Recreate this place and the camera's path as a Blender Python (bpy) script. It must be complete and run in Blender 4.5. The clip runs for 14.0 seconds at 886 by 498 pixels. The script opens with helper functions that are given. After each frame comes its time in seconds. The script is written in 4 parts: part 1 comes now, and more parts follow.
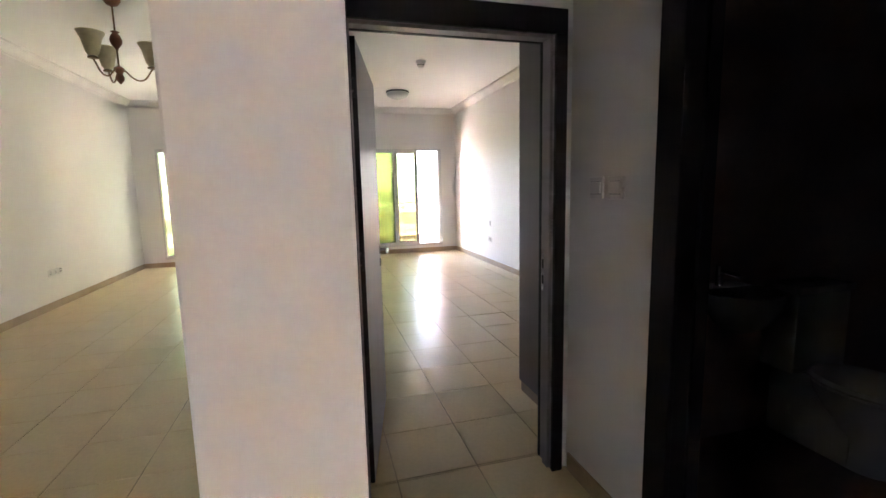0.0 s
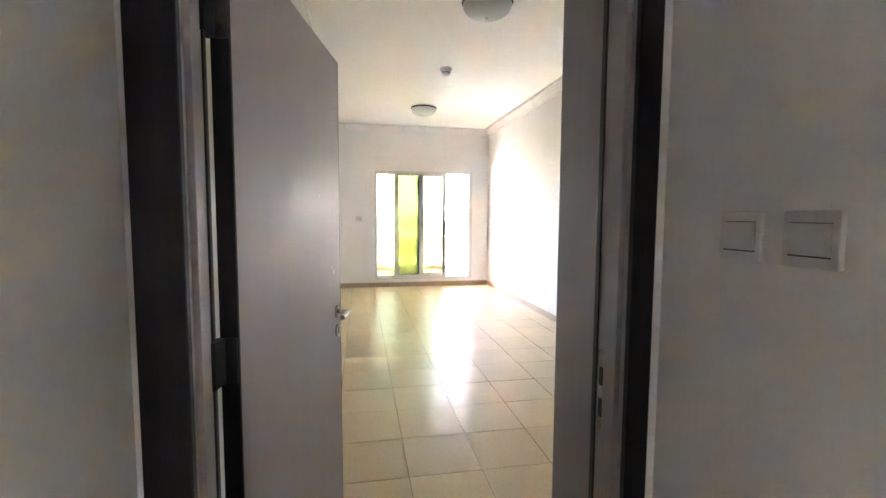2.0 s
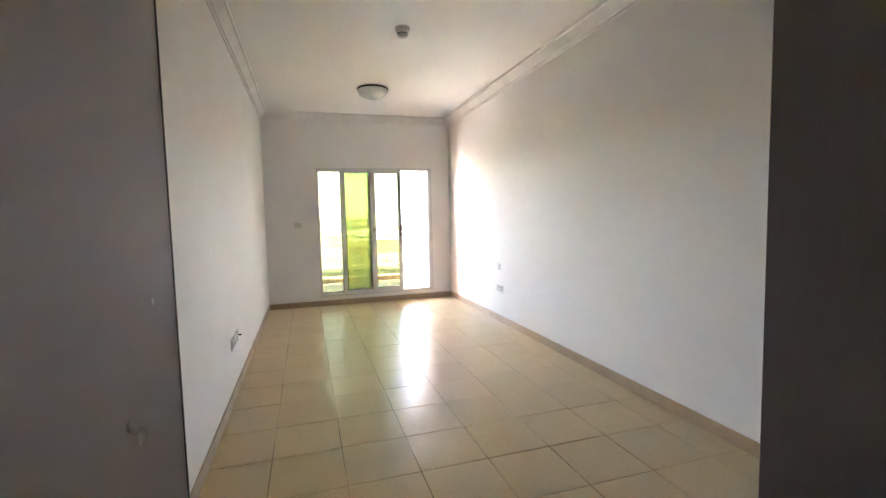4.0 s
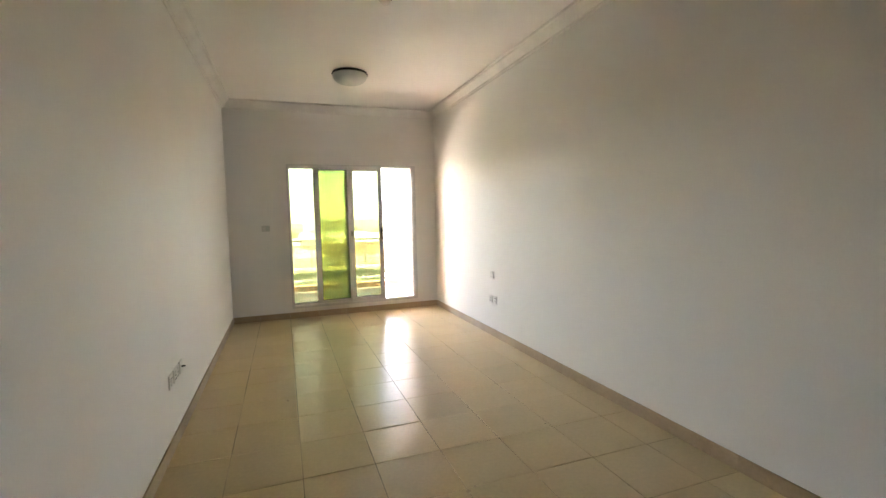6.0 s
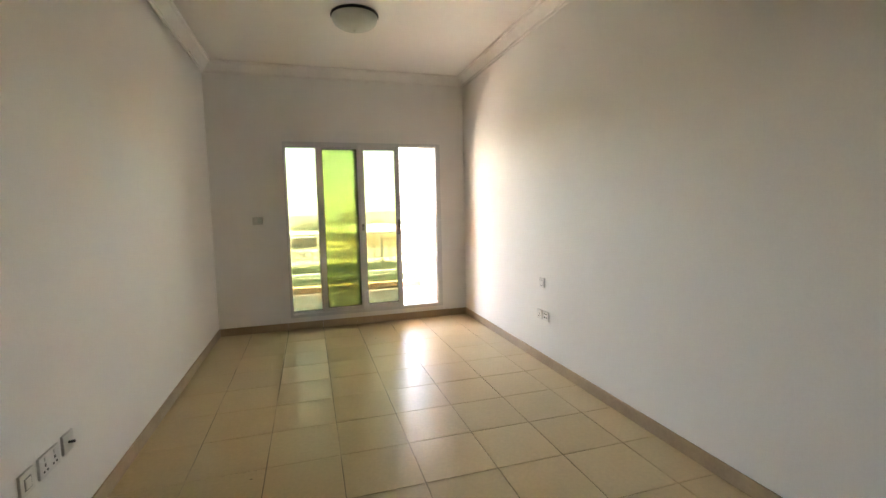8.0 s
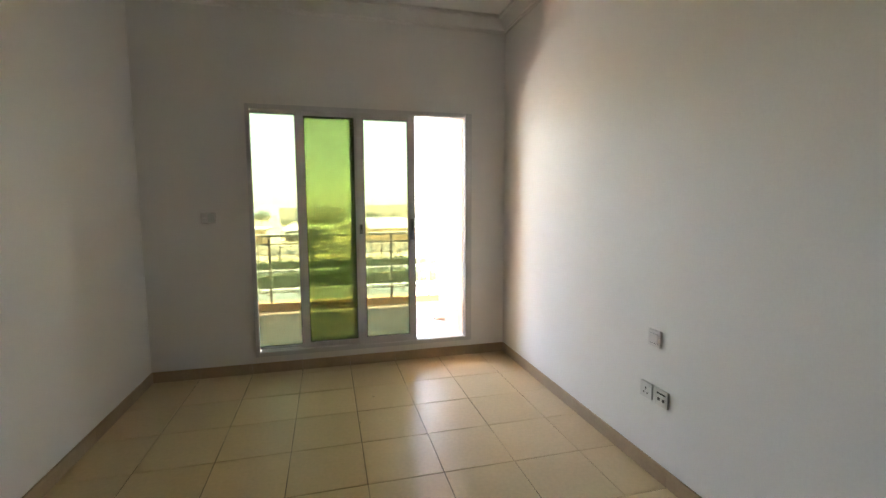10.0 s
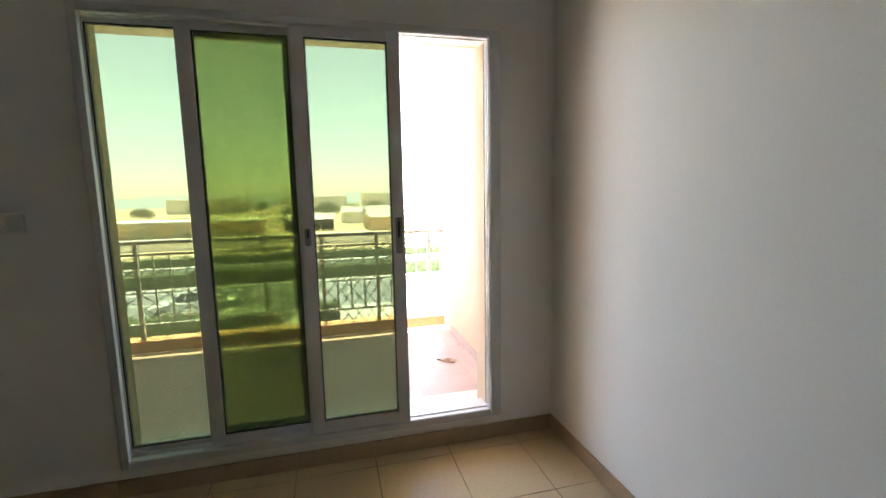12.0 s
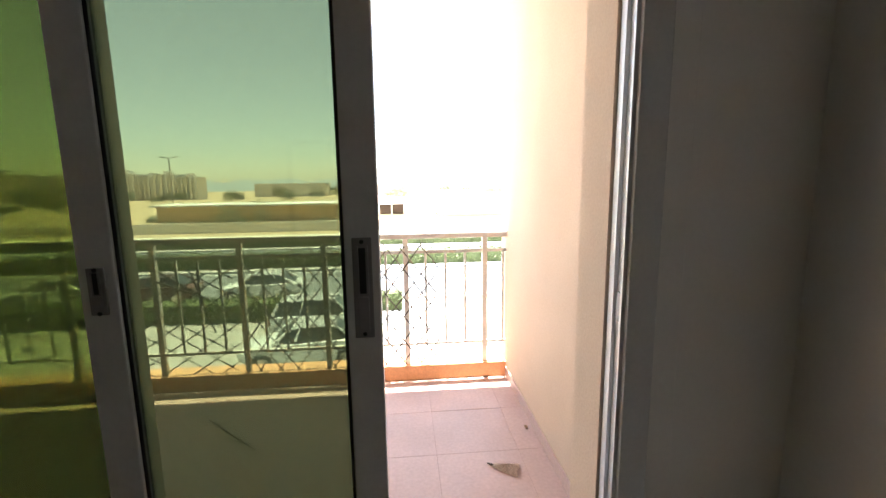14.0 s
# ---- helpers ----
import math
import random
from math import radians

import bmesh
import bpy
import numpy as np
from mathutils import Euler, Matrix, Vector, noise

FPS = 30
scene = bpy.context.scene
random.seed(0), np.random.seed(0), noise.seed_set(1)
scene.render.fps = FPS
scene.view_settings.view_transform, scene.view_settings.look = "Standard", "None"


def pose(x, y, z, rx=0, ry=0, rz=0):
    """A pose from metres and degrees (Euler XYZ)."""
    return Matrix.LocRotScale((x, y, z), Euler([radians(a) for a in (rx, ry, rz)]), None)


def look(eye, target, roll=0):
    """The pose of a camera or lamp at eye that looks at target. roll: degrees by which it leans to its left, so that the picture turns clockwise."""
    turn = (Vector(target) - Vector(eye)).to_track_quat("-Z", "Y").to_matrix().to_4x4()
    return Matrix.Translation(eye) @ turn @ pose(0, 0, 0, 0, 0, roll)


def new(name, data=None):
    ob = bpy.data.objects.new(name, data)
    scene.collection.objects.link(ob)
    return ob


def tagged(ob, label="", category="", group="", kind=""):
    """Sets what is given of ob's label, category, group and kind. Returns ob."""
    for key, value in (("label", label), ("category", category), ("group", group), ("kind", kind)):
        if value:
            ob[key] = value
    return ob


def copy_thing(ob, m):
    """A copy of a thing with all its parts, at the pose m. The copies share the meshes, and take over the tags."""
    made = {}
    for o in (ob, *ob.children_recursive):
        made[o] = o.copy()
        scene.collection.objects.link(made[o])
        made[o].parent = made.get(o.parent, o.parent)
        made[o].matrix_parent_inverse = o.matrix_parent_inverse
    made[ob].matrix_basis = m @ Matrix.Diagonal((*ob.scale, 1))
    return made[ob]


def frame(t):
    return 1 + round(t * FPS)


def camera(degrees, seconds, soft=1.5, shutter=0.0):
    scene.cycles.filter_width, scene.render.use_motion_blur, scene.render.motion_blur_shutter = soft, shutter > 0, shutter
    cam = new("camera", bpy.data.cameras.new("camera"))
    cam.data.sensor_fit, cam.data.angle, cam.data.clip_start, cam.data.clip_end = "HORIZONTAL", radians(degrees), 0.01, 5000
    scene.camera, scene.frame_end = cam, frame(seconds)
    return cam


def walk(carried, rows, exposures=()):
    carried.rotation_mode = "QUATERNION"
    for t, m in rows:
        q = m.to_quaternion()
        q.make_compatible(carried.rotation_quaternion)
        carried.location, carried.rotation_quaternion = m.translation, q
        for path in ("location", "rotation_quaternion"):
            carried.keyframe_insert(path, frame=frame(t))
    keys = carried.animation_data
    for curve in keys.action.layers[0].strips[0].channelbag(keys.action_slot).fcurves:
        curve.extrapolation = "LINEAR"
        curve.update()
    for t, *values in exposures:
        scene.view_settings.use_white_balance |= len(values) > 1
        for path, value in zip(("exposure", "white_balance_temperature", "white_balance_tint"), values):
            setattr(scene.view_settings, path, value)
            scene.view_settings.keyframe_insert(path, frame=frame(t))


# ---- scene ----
cam = camera(90.0, 14.0)
PATH = [
    (0, (0.068, -9.774, 1.41), (0.596, -7.864, 1.141), -1.3),
    (0.2, (0.133, -9.673, 1.419), (0.727, -7.784, 1.135), 0.0),
    (0.5, (0.226, -9.567, 1.43), (0.845, -7.681, 1.189), -0.4),
    (1, (0.379, -9.372, 1.425), (0.906, -7.455, 1.209), 0.6),
    (1.5, (0.505, -9.134, 1.418), (0.862, -7.183, 1.163), 0.8),
    (2, (0.525, -8.822, 1.434), (0.89, -6.862, 1.282), 0.3),
    (2.5, (0.567, -8.533, 1.472), (0.973, -6.58, 1.324), 0.1),
    (3, (0.604, -8.23, 1.467), (0.966, -6.267, 1.348), -0.3),
    (3.5, (0.611, -7.895, 1.451), (1.093, -5.959, 1.304), -1.0),
    (3.7, (0.611, -7.77, 1.457), (1.15, -5.849, 1.309), -1.1),
    (5.8, (0.741, -6.969, 1.47), (1.413, -5.092, 1.317), -1.6),
    (6, (0.733, -6.929, 1.475), (1.407, -5.052, 1.329), -1.3),
    (6.5, (0.784, -6.743, 1.46), (1.456, -4.866, 1.31), -1.5),
    (7, (0.922, -6.441, 1.456), (1.52, -4.539, 1.301), -0.7),
    (7.5, (1.001, -6.073, 1.459), (1.588, -4.169, 1.28), -0.7),
    (8, (1.073, -5.687, 1.448), (1.647, -3.78, 1.269), -1.3),
    (8.2, (1.103, -5.537, 1.467), (1.622, -3.611, 1.323), -1.0),
    (10.3, (1.494, -3.759, 1.465), (1.996, -1.835, 1.254), -0.2),
    (10.5, (1.532, -3.583, 1.472), (2.061, -1.667, 1.255), -0.7),
    (11, (1.67, -3.157, 1.452), (2.185, -1.237, 1.229), -0.4),
    (11.5, (1.756, -2.731, 1.46), (2.258, -0.809, 1.226), -0.1),
    (12, (1.841, -2.336, 1.463), (2.329, -0.414, 1.203), -1.1),
    (12.5, (1.96, -1.926, 1.446), (2.312, 0.016, 1.125), -0.3),
    (13, (2.059, -1.556, 1.438), (2.41, 0.39, 1.136), -0.7),
    (13.5, (2.176, -1.158, 1.426), (2.458, 0.796, 1.109), 0.1),
    (14, (2.268, -0.832, 1.436), (2.443, 1.135, 1.117), -0.75),
]
EXPO = [
    (0.0, 7.15, 6150, 22), (0.5, 7.55, 6150, 24), (1.0, 7.95, 6100, 19), (1.5, 8.05, 6100, 17.5), (2.2, 8.0, 6100, 18), (3.0, 7.7, 6100, 17), (3.7, 7.35, 6150, 17),
    (5.8, 6.75, 7000, 13.5), (8.2, 6.4, 7050, 13.5), (10.4, 5.65, 6450, 11), (12.0, 5.0, 6250, 9), (13.0, 4.5, 6450, 11), (13.5, 4.4, 6450, 11), (14.0, 4.0, 6350, 10),
]
walk(cam, [(t, look(eye, target, roll)) for t, eye, target, roll in PATH], EXPO)

# ---- world and sun ----
SUN_EL, SUN_ROT = radians(83.5), radians(0)
world = bpy.data.worlds.new("sky")
scene.world = world
world.use_nodes = True
wn = world.node_tree
sky = wn.nodes.new("ShaderNodeTexSky")
sky.sky_type, sky.sun_disc = "NISHITA", False
sky.sun_elevation, sky.sun_rotation = SUN_EL, SUN_ROT
sky.dust_density, sky.air_density, sky.ozone_density = 0.3, 0.9, 1.0
wn.nodes["Background"].inputs[1].default_value = 0.08
haze = wn.nodes.new("ShaderNodeHueSaturation")
haze.inputs["Saturation"].default_value = 0.6
wn.links.new(sky.outputs[0], haze.inputs["Color"])
wn.links.new(haze.outputs[0], wn.nodes["Background"].inputs[0])
sun = new("sun", bpy.data.lights.new("sun", "SUN"))
sun.data.energy, sun.data.angle, sun.data.color = 4.3, radians(0.6), (1.0, 0.97, 0.93)
sun.matrix_world = look((0, 30 * math.cos(SUN_EL), 30 * math.sin(SUN_EL)), (0, 0, 0))

# ---- materials ----
def mat(name, color, rough=0.5, metal=0.0, second=None, scale=6.0, fine=60.0, bump=0.1, fine_amt=0.06, spec=0.5,
        coat=0.0, depth=0.004, stretch=None, rand=0.0, rvar=0.06, contrast=(0.35, 0.65)):
    """Procedural surface: two colours blended by broad noise, fine grain in value and relief."""
    m = bpy.data.materials.new(name)
    m.use_nodes = True
    t = m.node_tree
    n, l = t.nodes, t.links
    b = n["Principled BSDF"]
    b.inputs["Metallic"].default_value = metal
    b.inputs["Specular IOR Level"].default_value = spec
    b.inputs["Coat Weight"].default_value = coat
    geo = n.new("ShaderNodeNewGeometry")
    vec = geo.outputs["Position"]
    if stretch:
        mp = n.new("ShaderNodeMapping")
        mp.inputs["Scale"].default_value = stretch
        l.new(vec, mp.inputs["Vector"])
        vec = mp.outputs[0]
    big = n.new("ShaderNodeTexNoise")
    big.inputs["Scale"].default_value, big.inputs["Detail"].default_value = scale, 5
    l.new(vec, big.inputs["Vector"])
    small = n.new("ShaderNodeTexNoise")
    small.inputs["Scale"].default_value, small.inputs["Detail"].default_value = fine, 4
    l.new(vec, small.inputs["Vector"])
    ramp = n.new("ShaderNodeMapRange")
    ramp.inputs[1].default_value, ramp.inputs[2].default_value = contrast
    l.new(big.outputs[0], ramp.inputs[0])
    mix = n.new("ShaderNodeMix")
    mix.data_type = "RGBA"
    second = second or tuple(c * 0.9 for c in color)
    mix.inputs[6].default_value, mix.inputs[7].default_value = (*color, 1), (*second, 1)
    l.new(ramp.outputs[0], mix.inputs[0])
    val = n.new("ShaderNodeMapRange")
    val.inputs[1].default_value, val.inputs[2].default_value = 0.3, 0.7
    val.inputs[3].default_value, val.inputs[4].default_value = 1 - fine_amt, 1 + fine_amt
    l.new(small.outputs[0], val.inputs[0])
    out = val.outputs[0]
    if rand:
        oi = n.new("ShaderNodeObjectInfo")
        rr = n.new("ShaderNodeMapRange")
        rr.inputs[3].default_value, rr.inputs[4].default_value = 1 - rand, 1 + rand
        l.new(oi.outputs["Random"], rr.inputs[0])
        mu = n.new("ShaderNodeMath")
        mu.operation = "MULTIPLY"
        l.new(out, mu.inputs[0])
        l.new(rr.outputs[0], mu.inputs[1])
        out = mu.outputs[0]
    mul = n.new("ShaderNodeVectorMath")
    mul.operation = "SCALE"
    l.new(mix.outputs[2], mul.inputs[0])
    l.new(out, mul.inputs[3])
    l.new(mul.outputs[0], b.inputs["Base Color"])
    ro = n.new("ShaderNodeMapRange")
    ro.inputs[3].default_value, ro.inputs[4].default_value = max(0.02, rough - rvar), min(1.0, rough + rvar)
    l.new(big.outputs[0], ro.inputs[0])
    l.new(ro.outputs[0], b.inputs["Roughness"])
    if bump:
        bp = n.new("ShaderNodeBump")
        bp.inputs["Strength"].default_value, bp.inputs["Distance"].default_value = bump, depth
        l.new(small.outputs[0], bp.inputs["Height"])
        l.new(bp.outputs[0], b.inputs["Normal"])
    return m


def glass(name, tint, dust=0.038):
    """Thin tinted float glass: tinted straight-through light, a film of dust and a sharp reflection."""
    m = bpy.data.materials.new(name)
    m.use_nodes = True
    n, l = m.node_tree.nodes, m.node_tree.links
    n.remove(n["Principled BSDF"])
    tr, gl, mx, fr = (n.new("ShaderNodeBsdfTransparent"), n.new("ShaderNodeBsdfGlossy"), n.new("ShaderNodeMixShader"),
                      n.new("ShaderNodeFresnel"))
    tr.inputs[0].default_value = (*tint, 1)
    gl.inputs[0].default_value, gl.inputs["Roughness"].default_value = (0.8, 0.9, 0.8, 1), 0.02
    fr.inputs[0].default_value = 1.25
    film, dirty = n.new("ShaderNodeBsdfTranslucent"), n.new("ShaderNodeMixShader")
    film.inputs[0].default_value = (0.72, 0.78, 0.46, 1)
    geo, grain, amount = n.new("ShaderNodeNewGeometry"), n.new("ShaderNodeTexNoise"), n.new("ShaderNodeMapRange")
    grain.inputs["Scale"].default_value, grain.inputs["Detail"].default_value = 1.7, 6
    amount.inputs[1].default_value, amount.inputs[2].default_value = 0.3, 0.7
    amount.inputs[3].default_value, amount.inputs[4].default_value = dust * 0.8, dust * 1.2
    l.new(geo.outputs["Position"], grain.inputs["Vector"])
    l.new(grain.outputs[0], amount.inputs[0])
    l.new(amount.outputs[0], dirty.inputs[0])
    l.new(tr.outputs[0], dirty.inputs[1])
    l.new(film.outputs[0], dirty.inputs[2])
    l.new(fr.outputs[0], mx.inputs[0])
    l.new(dirty.outputs[0], mx.inputs[1])
    l.new(gl.outputs[0], mx.inputs[2])
    l.new(mx.outputs[0], n["Material Output"].inputs[0])
    return m


M = dict(
    wall=mat("wall_paint", (0.82, 0.797, 0.763), 0.75, second=(0.80, 0.777, 0.742), scale=1.3, fine=90, bump=0.15, fine_amt=0.015, depth=0.002, spec=0.25),
    ceil=mat("ceiling_paint", (0.90, 0.872, 0.838), 0.85, second=(0.88, 0.852, 0.815), scale=1.1, fine=70, bump=0.1, fine_amt=0.015, depth=0.002, spec=0.2),
    cornice=mat("gypsum_cornice", (0.83, 0.80, 0.76), 0.7, scale=3, fine=60, bump=0.05, fine_amt=0.02, depth=0.001),
    tile=mat("beige_floor_tile", (0.65, 0.51, 0.31), 0.31, rvar=0.03, second=(0.61, 0.475, 0.285), contrast=(0.2, 0.8), scale=3.5, fine=45, bump=0.01, fine_amt=0.04, depth=0.001, rand=0.035, spec=0.11),
    grout=mat("floor_grout", (0.50, 0.37, 0.235), 0.85, second=(0.055, 0.037, 0.024), contrast=(0.40, 0.58), scale=1.6, fine=40, bump=0.3, fine_amt=0.2),
    skirt=mat("skirting_tile", (0.43, 0.315, 0.195), 0.38, second=(0.38, 0.275, 0.17), scale=4, fine=50, bump=0.03, fine_amt=0.06, rand=0.04, depth=0.001),
    wenge=mat("dark_wenge_frame", (0.008, 0.007, 0.008), 0.42, spec=0.3, second=(0.013, 0.010, 0.011), scale=5, fine=60, bump=0.15, fine_amt=0.25, stretch=(8, 8, 0.5), depth=0.001),
    leaf=mat("taupe_door_laminate", (0.27, 0.23, 0.222), 0.42, spec=0.7, second=(0.25, 0.212, 0.204), scale=2, fine=40, bump=0.06, fine_amt=0.07, stretch=(6, 6, 0.35), depth=0.001),
    doorleaf=mat("taupe_door_panel", (0.43, 0.375, 0.375), 0.40, spec=0.8, second=(0.42, 0.366, 0.366), scale=2, fine=30, bump=0.01, fine_amt=0.015, stretch=(6, 6, 0.35), depth=0.001),
    ward=mat("taupe_wardrobe_laminate", (0.20, 0.168, 0.158), 0.42, second=(0.19, 0.16, 0.15), scale=2, fine=40, bump=0.03, fine_amt=0.04, stretch=(6, 6, 0.35), depth=0.001),
    chrome=mat("brushed_steel", (0.46, 0.43, 0.43), 0.2, metal=1.0, scale=20, fine=200, bump=0.03, fine_amt=0.05, depth=0.0005),
    darkmetal=mat("black_steel", (0.03, 0.03, 0.03), 0.5, metal=0.6, scale=20, fine=100, bump=0.05),
    alu=mat("powder_coated_aluminium", (0.64, 0.63, 0.62), 0.4, second=(0.59, 0.58, 0.57), scale=5, fine=120, bump=0.04, fine_amt=0.03, depth=0.0006),
    rubber=mat("black_gasket", (0.015, 0.015, 0.013), 0.6, scale=10, bump=0.05),
    grey=mat("grey_plastic", (0.25, 0.24, 0.235), 0.45, scale=10, bump=0.03, fine_amt=0.03),
    plastic=mat("white_plastic", (0.74, 0.72, 0.685), 0.35, scale=6, fine=80, bump=0.02, fine_amt=0.02, depth=0.0004),
    thermo=mat("pale_grey_plastic", (0.66, 0.64, 0.60), 0.45, scale=6, fine=80, bump=0.02, fine_amt=0.02, depth=0.0004),
    hole=mat("socket_slot", (0.02, 0.018, 0.016), 0.6, scale=10, bump=0),
    frost=mat("frosted_glass_shade", (0.58, 0.61, 0.56), 0.36, scale=5, fine=40, bump=0.02, fine_amt=0.03, coat=0.2),
    brass=mat("antique_bronze", (0.22, 0.14, 0.075), 0.4, metal=0.7, scale=14, fine=60, bump=0.08, fine_amt=0.15),
    redwood=mat("reddish_turned_wood", (0.20, 0.075, 0.04), 0.35, scale=8, fine=40, bump=0.05, fine_amt=0.15),
    cream=mat("cream_glass_shade", (0.70, 0.62, 0.42), 0.4, scale=8, fine=30, bump=0.03, fine_amt=0.05),
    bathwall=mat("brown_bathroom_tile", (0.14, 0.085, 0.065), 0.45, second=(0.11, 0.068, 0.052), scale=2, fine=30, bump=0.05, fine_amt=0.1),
    # white ceramic darkened to grey, carrying the unlit bathroom's shade
    ceramic=mat("shade_greyed_ceramic", (0.40, 0.385, 0.37), 0.25, scale=3, fine=30, bump=0, fine_amt=0.01),
    peach=mat("peach_masonry_paint", (0.53, 0.405, 0.29), 0.85, second=(0.49, 0.375, 0.265), scale=2.0, fine=140, bump=0.4, fine_amt=0.05, depth=0.003, spec=0.2),
    orange=mat("terracotta_upstand_paint", (0.64, 0.33, 0.16), 0.7, second=(0.56, 0.29, 0.14), scale=5, fine=80, bump=0.25, fine_amt=0.1),
    balctile=mat("rose_balcony_tile", (0.46, 0.315, 0.26), 0.5, second=(0.42, 0.29, 0.24), scale=4, fine=60, bump=0.1, fine_amt=0.07, rand=0.04, depth=0.001),
    balcgrout=mat("balcony_grout", (0.46, 0.315, 0.26), 0.9, scale=6, bump=0.2),
    marble=mat("white_marble_sill", (0.74, 0.69, 0.64), 0.35, second=(0.64, 0.58, 0.53), scale=6, fine=30, bump=0.02, fine_amt=0.04),
    rail=mat("cream_enamel_steel", (0.82, 0.80, 0.75), 0.45, second=(0.77, 0.74, 0.68), scale=8, fine=90, bump=0.08, fine_amt=0.05, depth=0.001),
    cane=mat("weathered_trellis_strip", (0.065, 0.042, 0.024), 0.8, second=(0.04, 0.026, 0.016), scale=20, fine=120, bump=0.3, fine_amt=0.2),
    leafdry=mat("dry_leaf", (0.62, 0.46, 0.34), 0.8, second=(0.52, 0.37, 0.26), scale=30, fine=150, bump=0.3, fine_amt=0.2),
    green=glass("green_tinted_glass", (0.258, 0.282, 0.206)),
    palegreen=glass("pale_green_glass", (0.545, 0.58, 0.37)),
    paper=mat("blue_grey_paper", (0.30, 0.42, 0.50), 0.7, second=(0.22, 0.32, 0.40), scale=30, fine=120, bump=0.1),
    asphalt=mat("asphalt", (0.145, 0.15, 0.155), 0.9, second=(0.12, 0.125, 0.13), scale=0.4, fine=20, bump=0.3, fine_amt=0.1),
    paving=mat("pale_interlock_paving", (0.36, 0.335, 0.305), 0.9, second=(0.31, 0.29, 0.26), scale=0.5, fine=9, bump=0.3, fine_amt=0.1, depth=0.01),
    sand=mat("desert_sand", (0.45, 0.335, 0.20), 0.95, second=(0.37, 0.285, 0.18), scale=0.05, fine=1.5, bump=0.4, fine_amt=0.12, depth=0.05),
    kerb=mat("concrete_kerb", (0.55, 0.53, 0.50), 0.9, scale=1, fine=20, bump=0.2, fine_amt=0.08),
    hedge=mat("hedge_leaf", (0.10, 0.125, 0.035), 0.6, second=(0.07, 0.09, 0.024), scale=3, fine=30, bump=0.1, fine_amt=0.3),
    # leaf green lightened to stand in for distance haze
    tree=mat("haze_paled_leaf", (0.15, 0.165, 0.10), 0.6, second=(0.115, 0.13, 0.075), scale=0.5, fine=8, bump=0.1, fine_amt=0.3),
    bark=mat("tree_bark", (0.14, 0.10, 0.07), 0.9, scale=3, fine=20, bump=0.5, fine_amt=0.2),
    # facade colour lifted towards the sky's, as haze over distance
    block=mat("haze_paled_render", (0.74, 0.69, 0.62), 0.9, second=(0.68, 0.63, 0.56), scale=0.2, fine=3, bump=0.05),
    roof=mat("white_sheet_roof", (0.72, 0.70, 0.66), 0.6, second=(0.62, 0.60, 0.57), scale=0.3, fine=6, bump=0.1),
    tanwall=mat("tan_shed_wall", (0.58, 0.41, 0.235), 0.85, scale=0.5, fine=10, bump=0.1),
    # window colour lightened too, so haze seems to lower its contrast
    hazewin=mat("haze_paled_window_glass", (0.36, 0.34, 0.31), 0.25, scale=2, bump=0),
    carwhite=mat("white_car_paint", (0.68, 0.68, 0.67), 0.36, scale=2, fine=30, bump=0, fine_amt=0.02, coat=0.6),
    cardark=mat("red_brown_car_paint", (0.10, 0.035, 0.03), 0.36, scale=2, bump=0, coat=0.6),
    carglass=mat("car_glass", (0.045, 0.05, 0.05), 0.12, scale=2, bump=0),
    tyre=mat("tyre_rubber", (0.025, 0.025, 0.025), 0.8, scale=10, bump=0.1),
)

# ---- mesh helpers ----
def box(bm, x0, x1, y0, y1, z0, z1, bevel=0.0):
    geo = bmesh.ops.create_cube(bm, size=1.0)["verts"]
    for v in geo:
        v.co = Vector((x0 + (v.co.x + 0.5) * (x1 - x0), y0 + (v.co.y + 0.5) * (y1 - y0), z0 + (v.co.z + 0.5) * (z1 - z0)))
    if bevel:
        edges = {e for v in geo for e in v.link_edges}
        bmesh.ops.bevel(bm, geom=list(edges), offset=bevel, segments=2, affect="EDGES", profile=0.6)
    return bm


def cyl(bm, a, b, r0, r1=None, seg=16):
    a, b = Vector(a), Vector(b)
    d = b - a
    m = Matrix.Translation((a + b) / 2) @ d.to_track_quat("Z", "Y").to_matrix().to_4x4()
    bmesh.ops.create_cone(bm, cap_ends=True, segments=seg, radius1=r0, radius2=r0 if r1 is None else r1, depth=d.length, matrix=m)
    return bm


def lathe(bm, profile, centre=(0, 0), seg=32, close=False):
    """Turn a profile of (radius, z) round a vertical axis at centre."""
    rings = []
    for r, z in profile:
        rings.append([bm.verts.new((centre[0] + r * math.cos(k * math.tau / seg), centre[1] + r * math.sin(k * math.tau / seg), z)) for k in range(seg)])
    for p, q in zip(rings, rings[1:]):
        for k in range(seg):
            bm.faces.new((p[k], p[(k + 1) % seg], q[(k + 1) % seg], q[k]))
    for ring, flip in ((rings[0], True), (rings[-1], False)):
        bm.faces.new(ring[::-1] if flip else ring)
    return bm


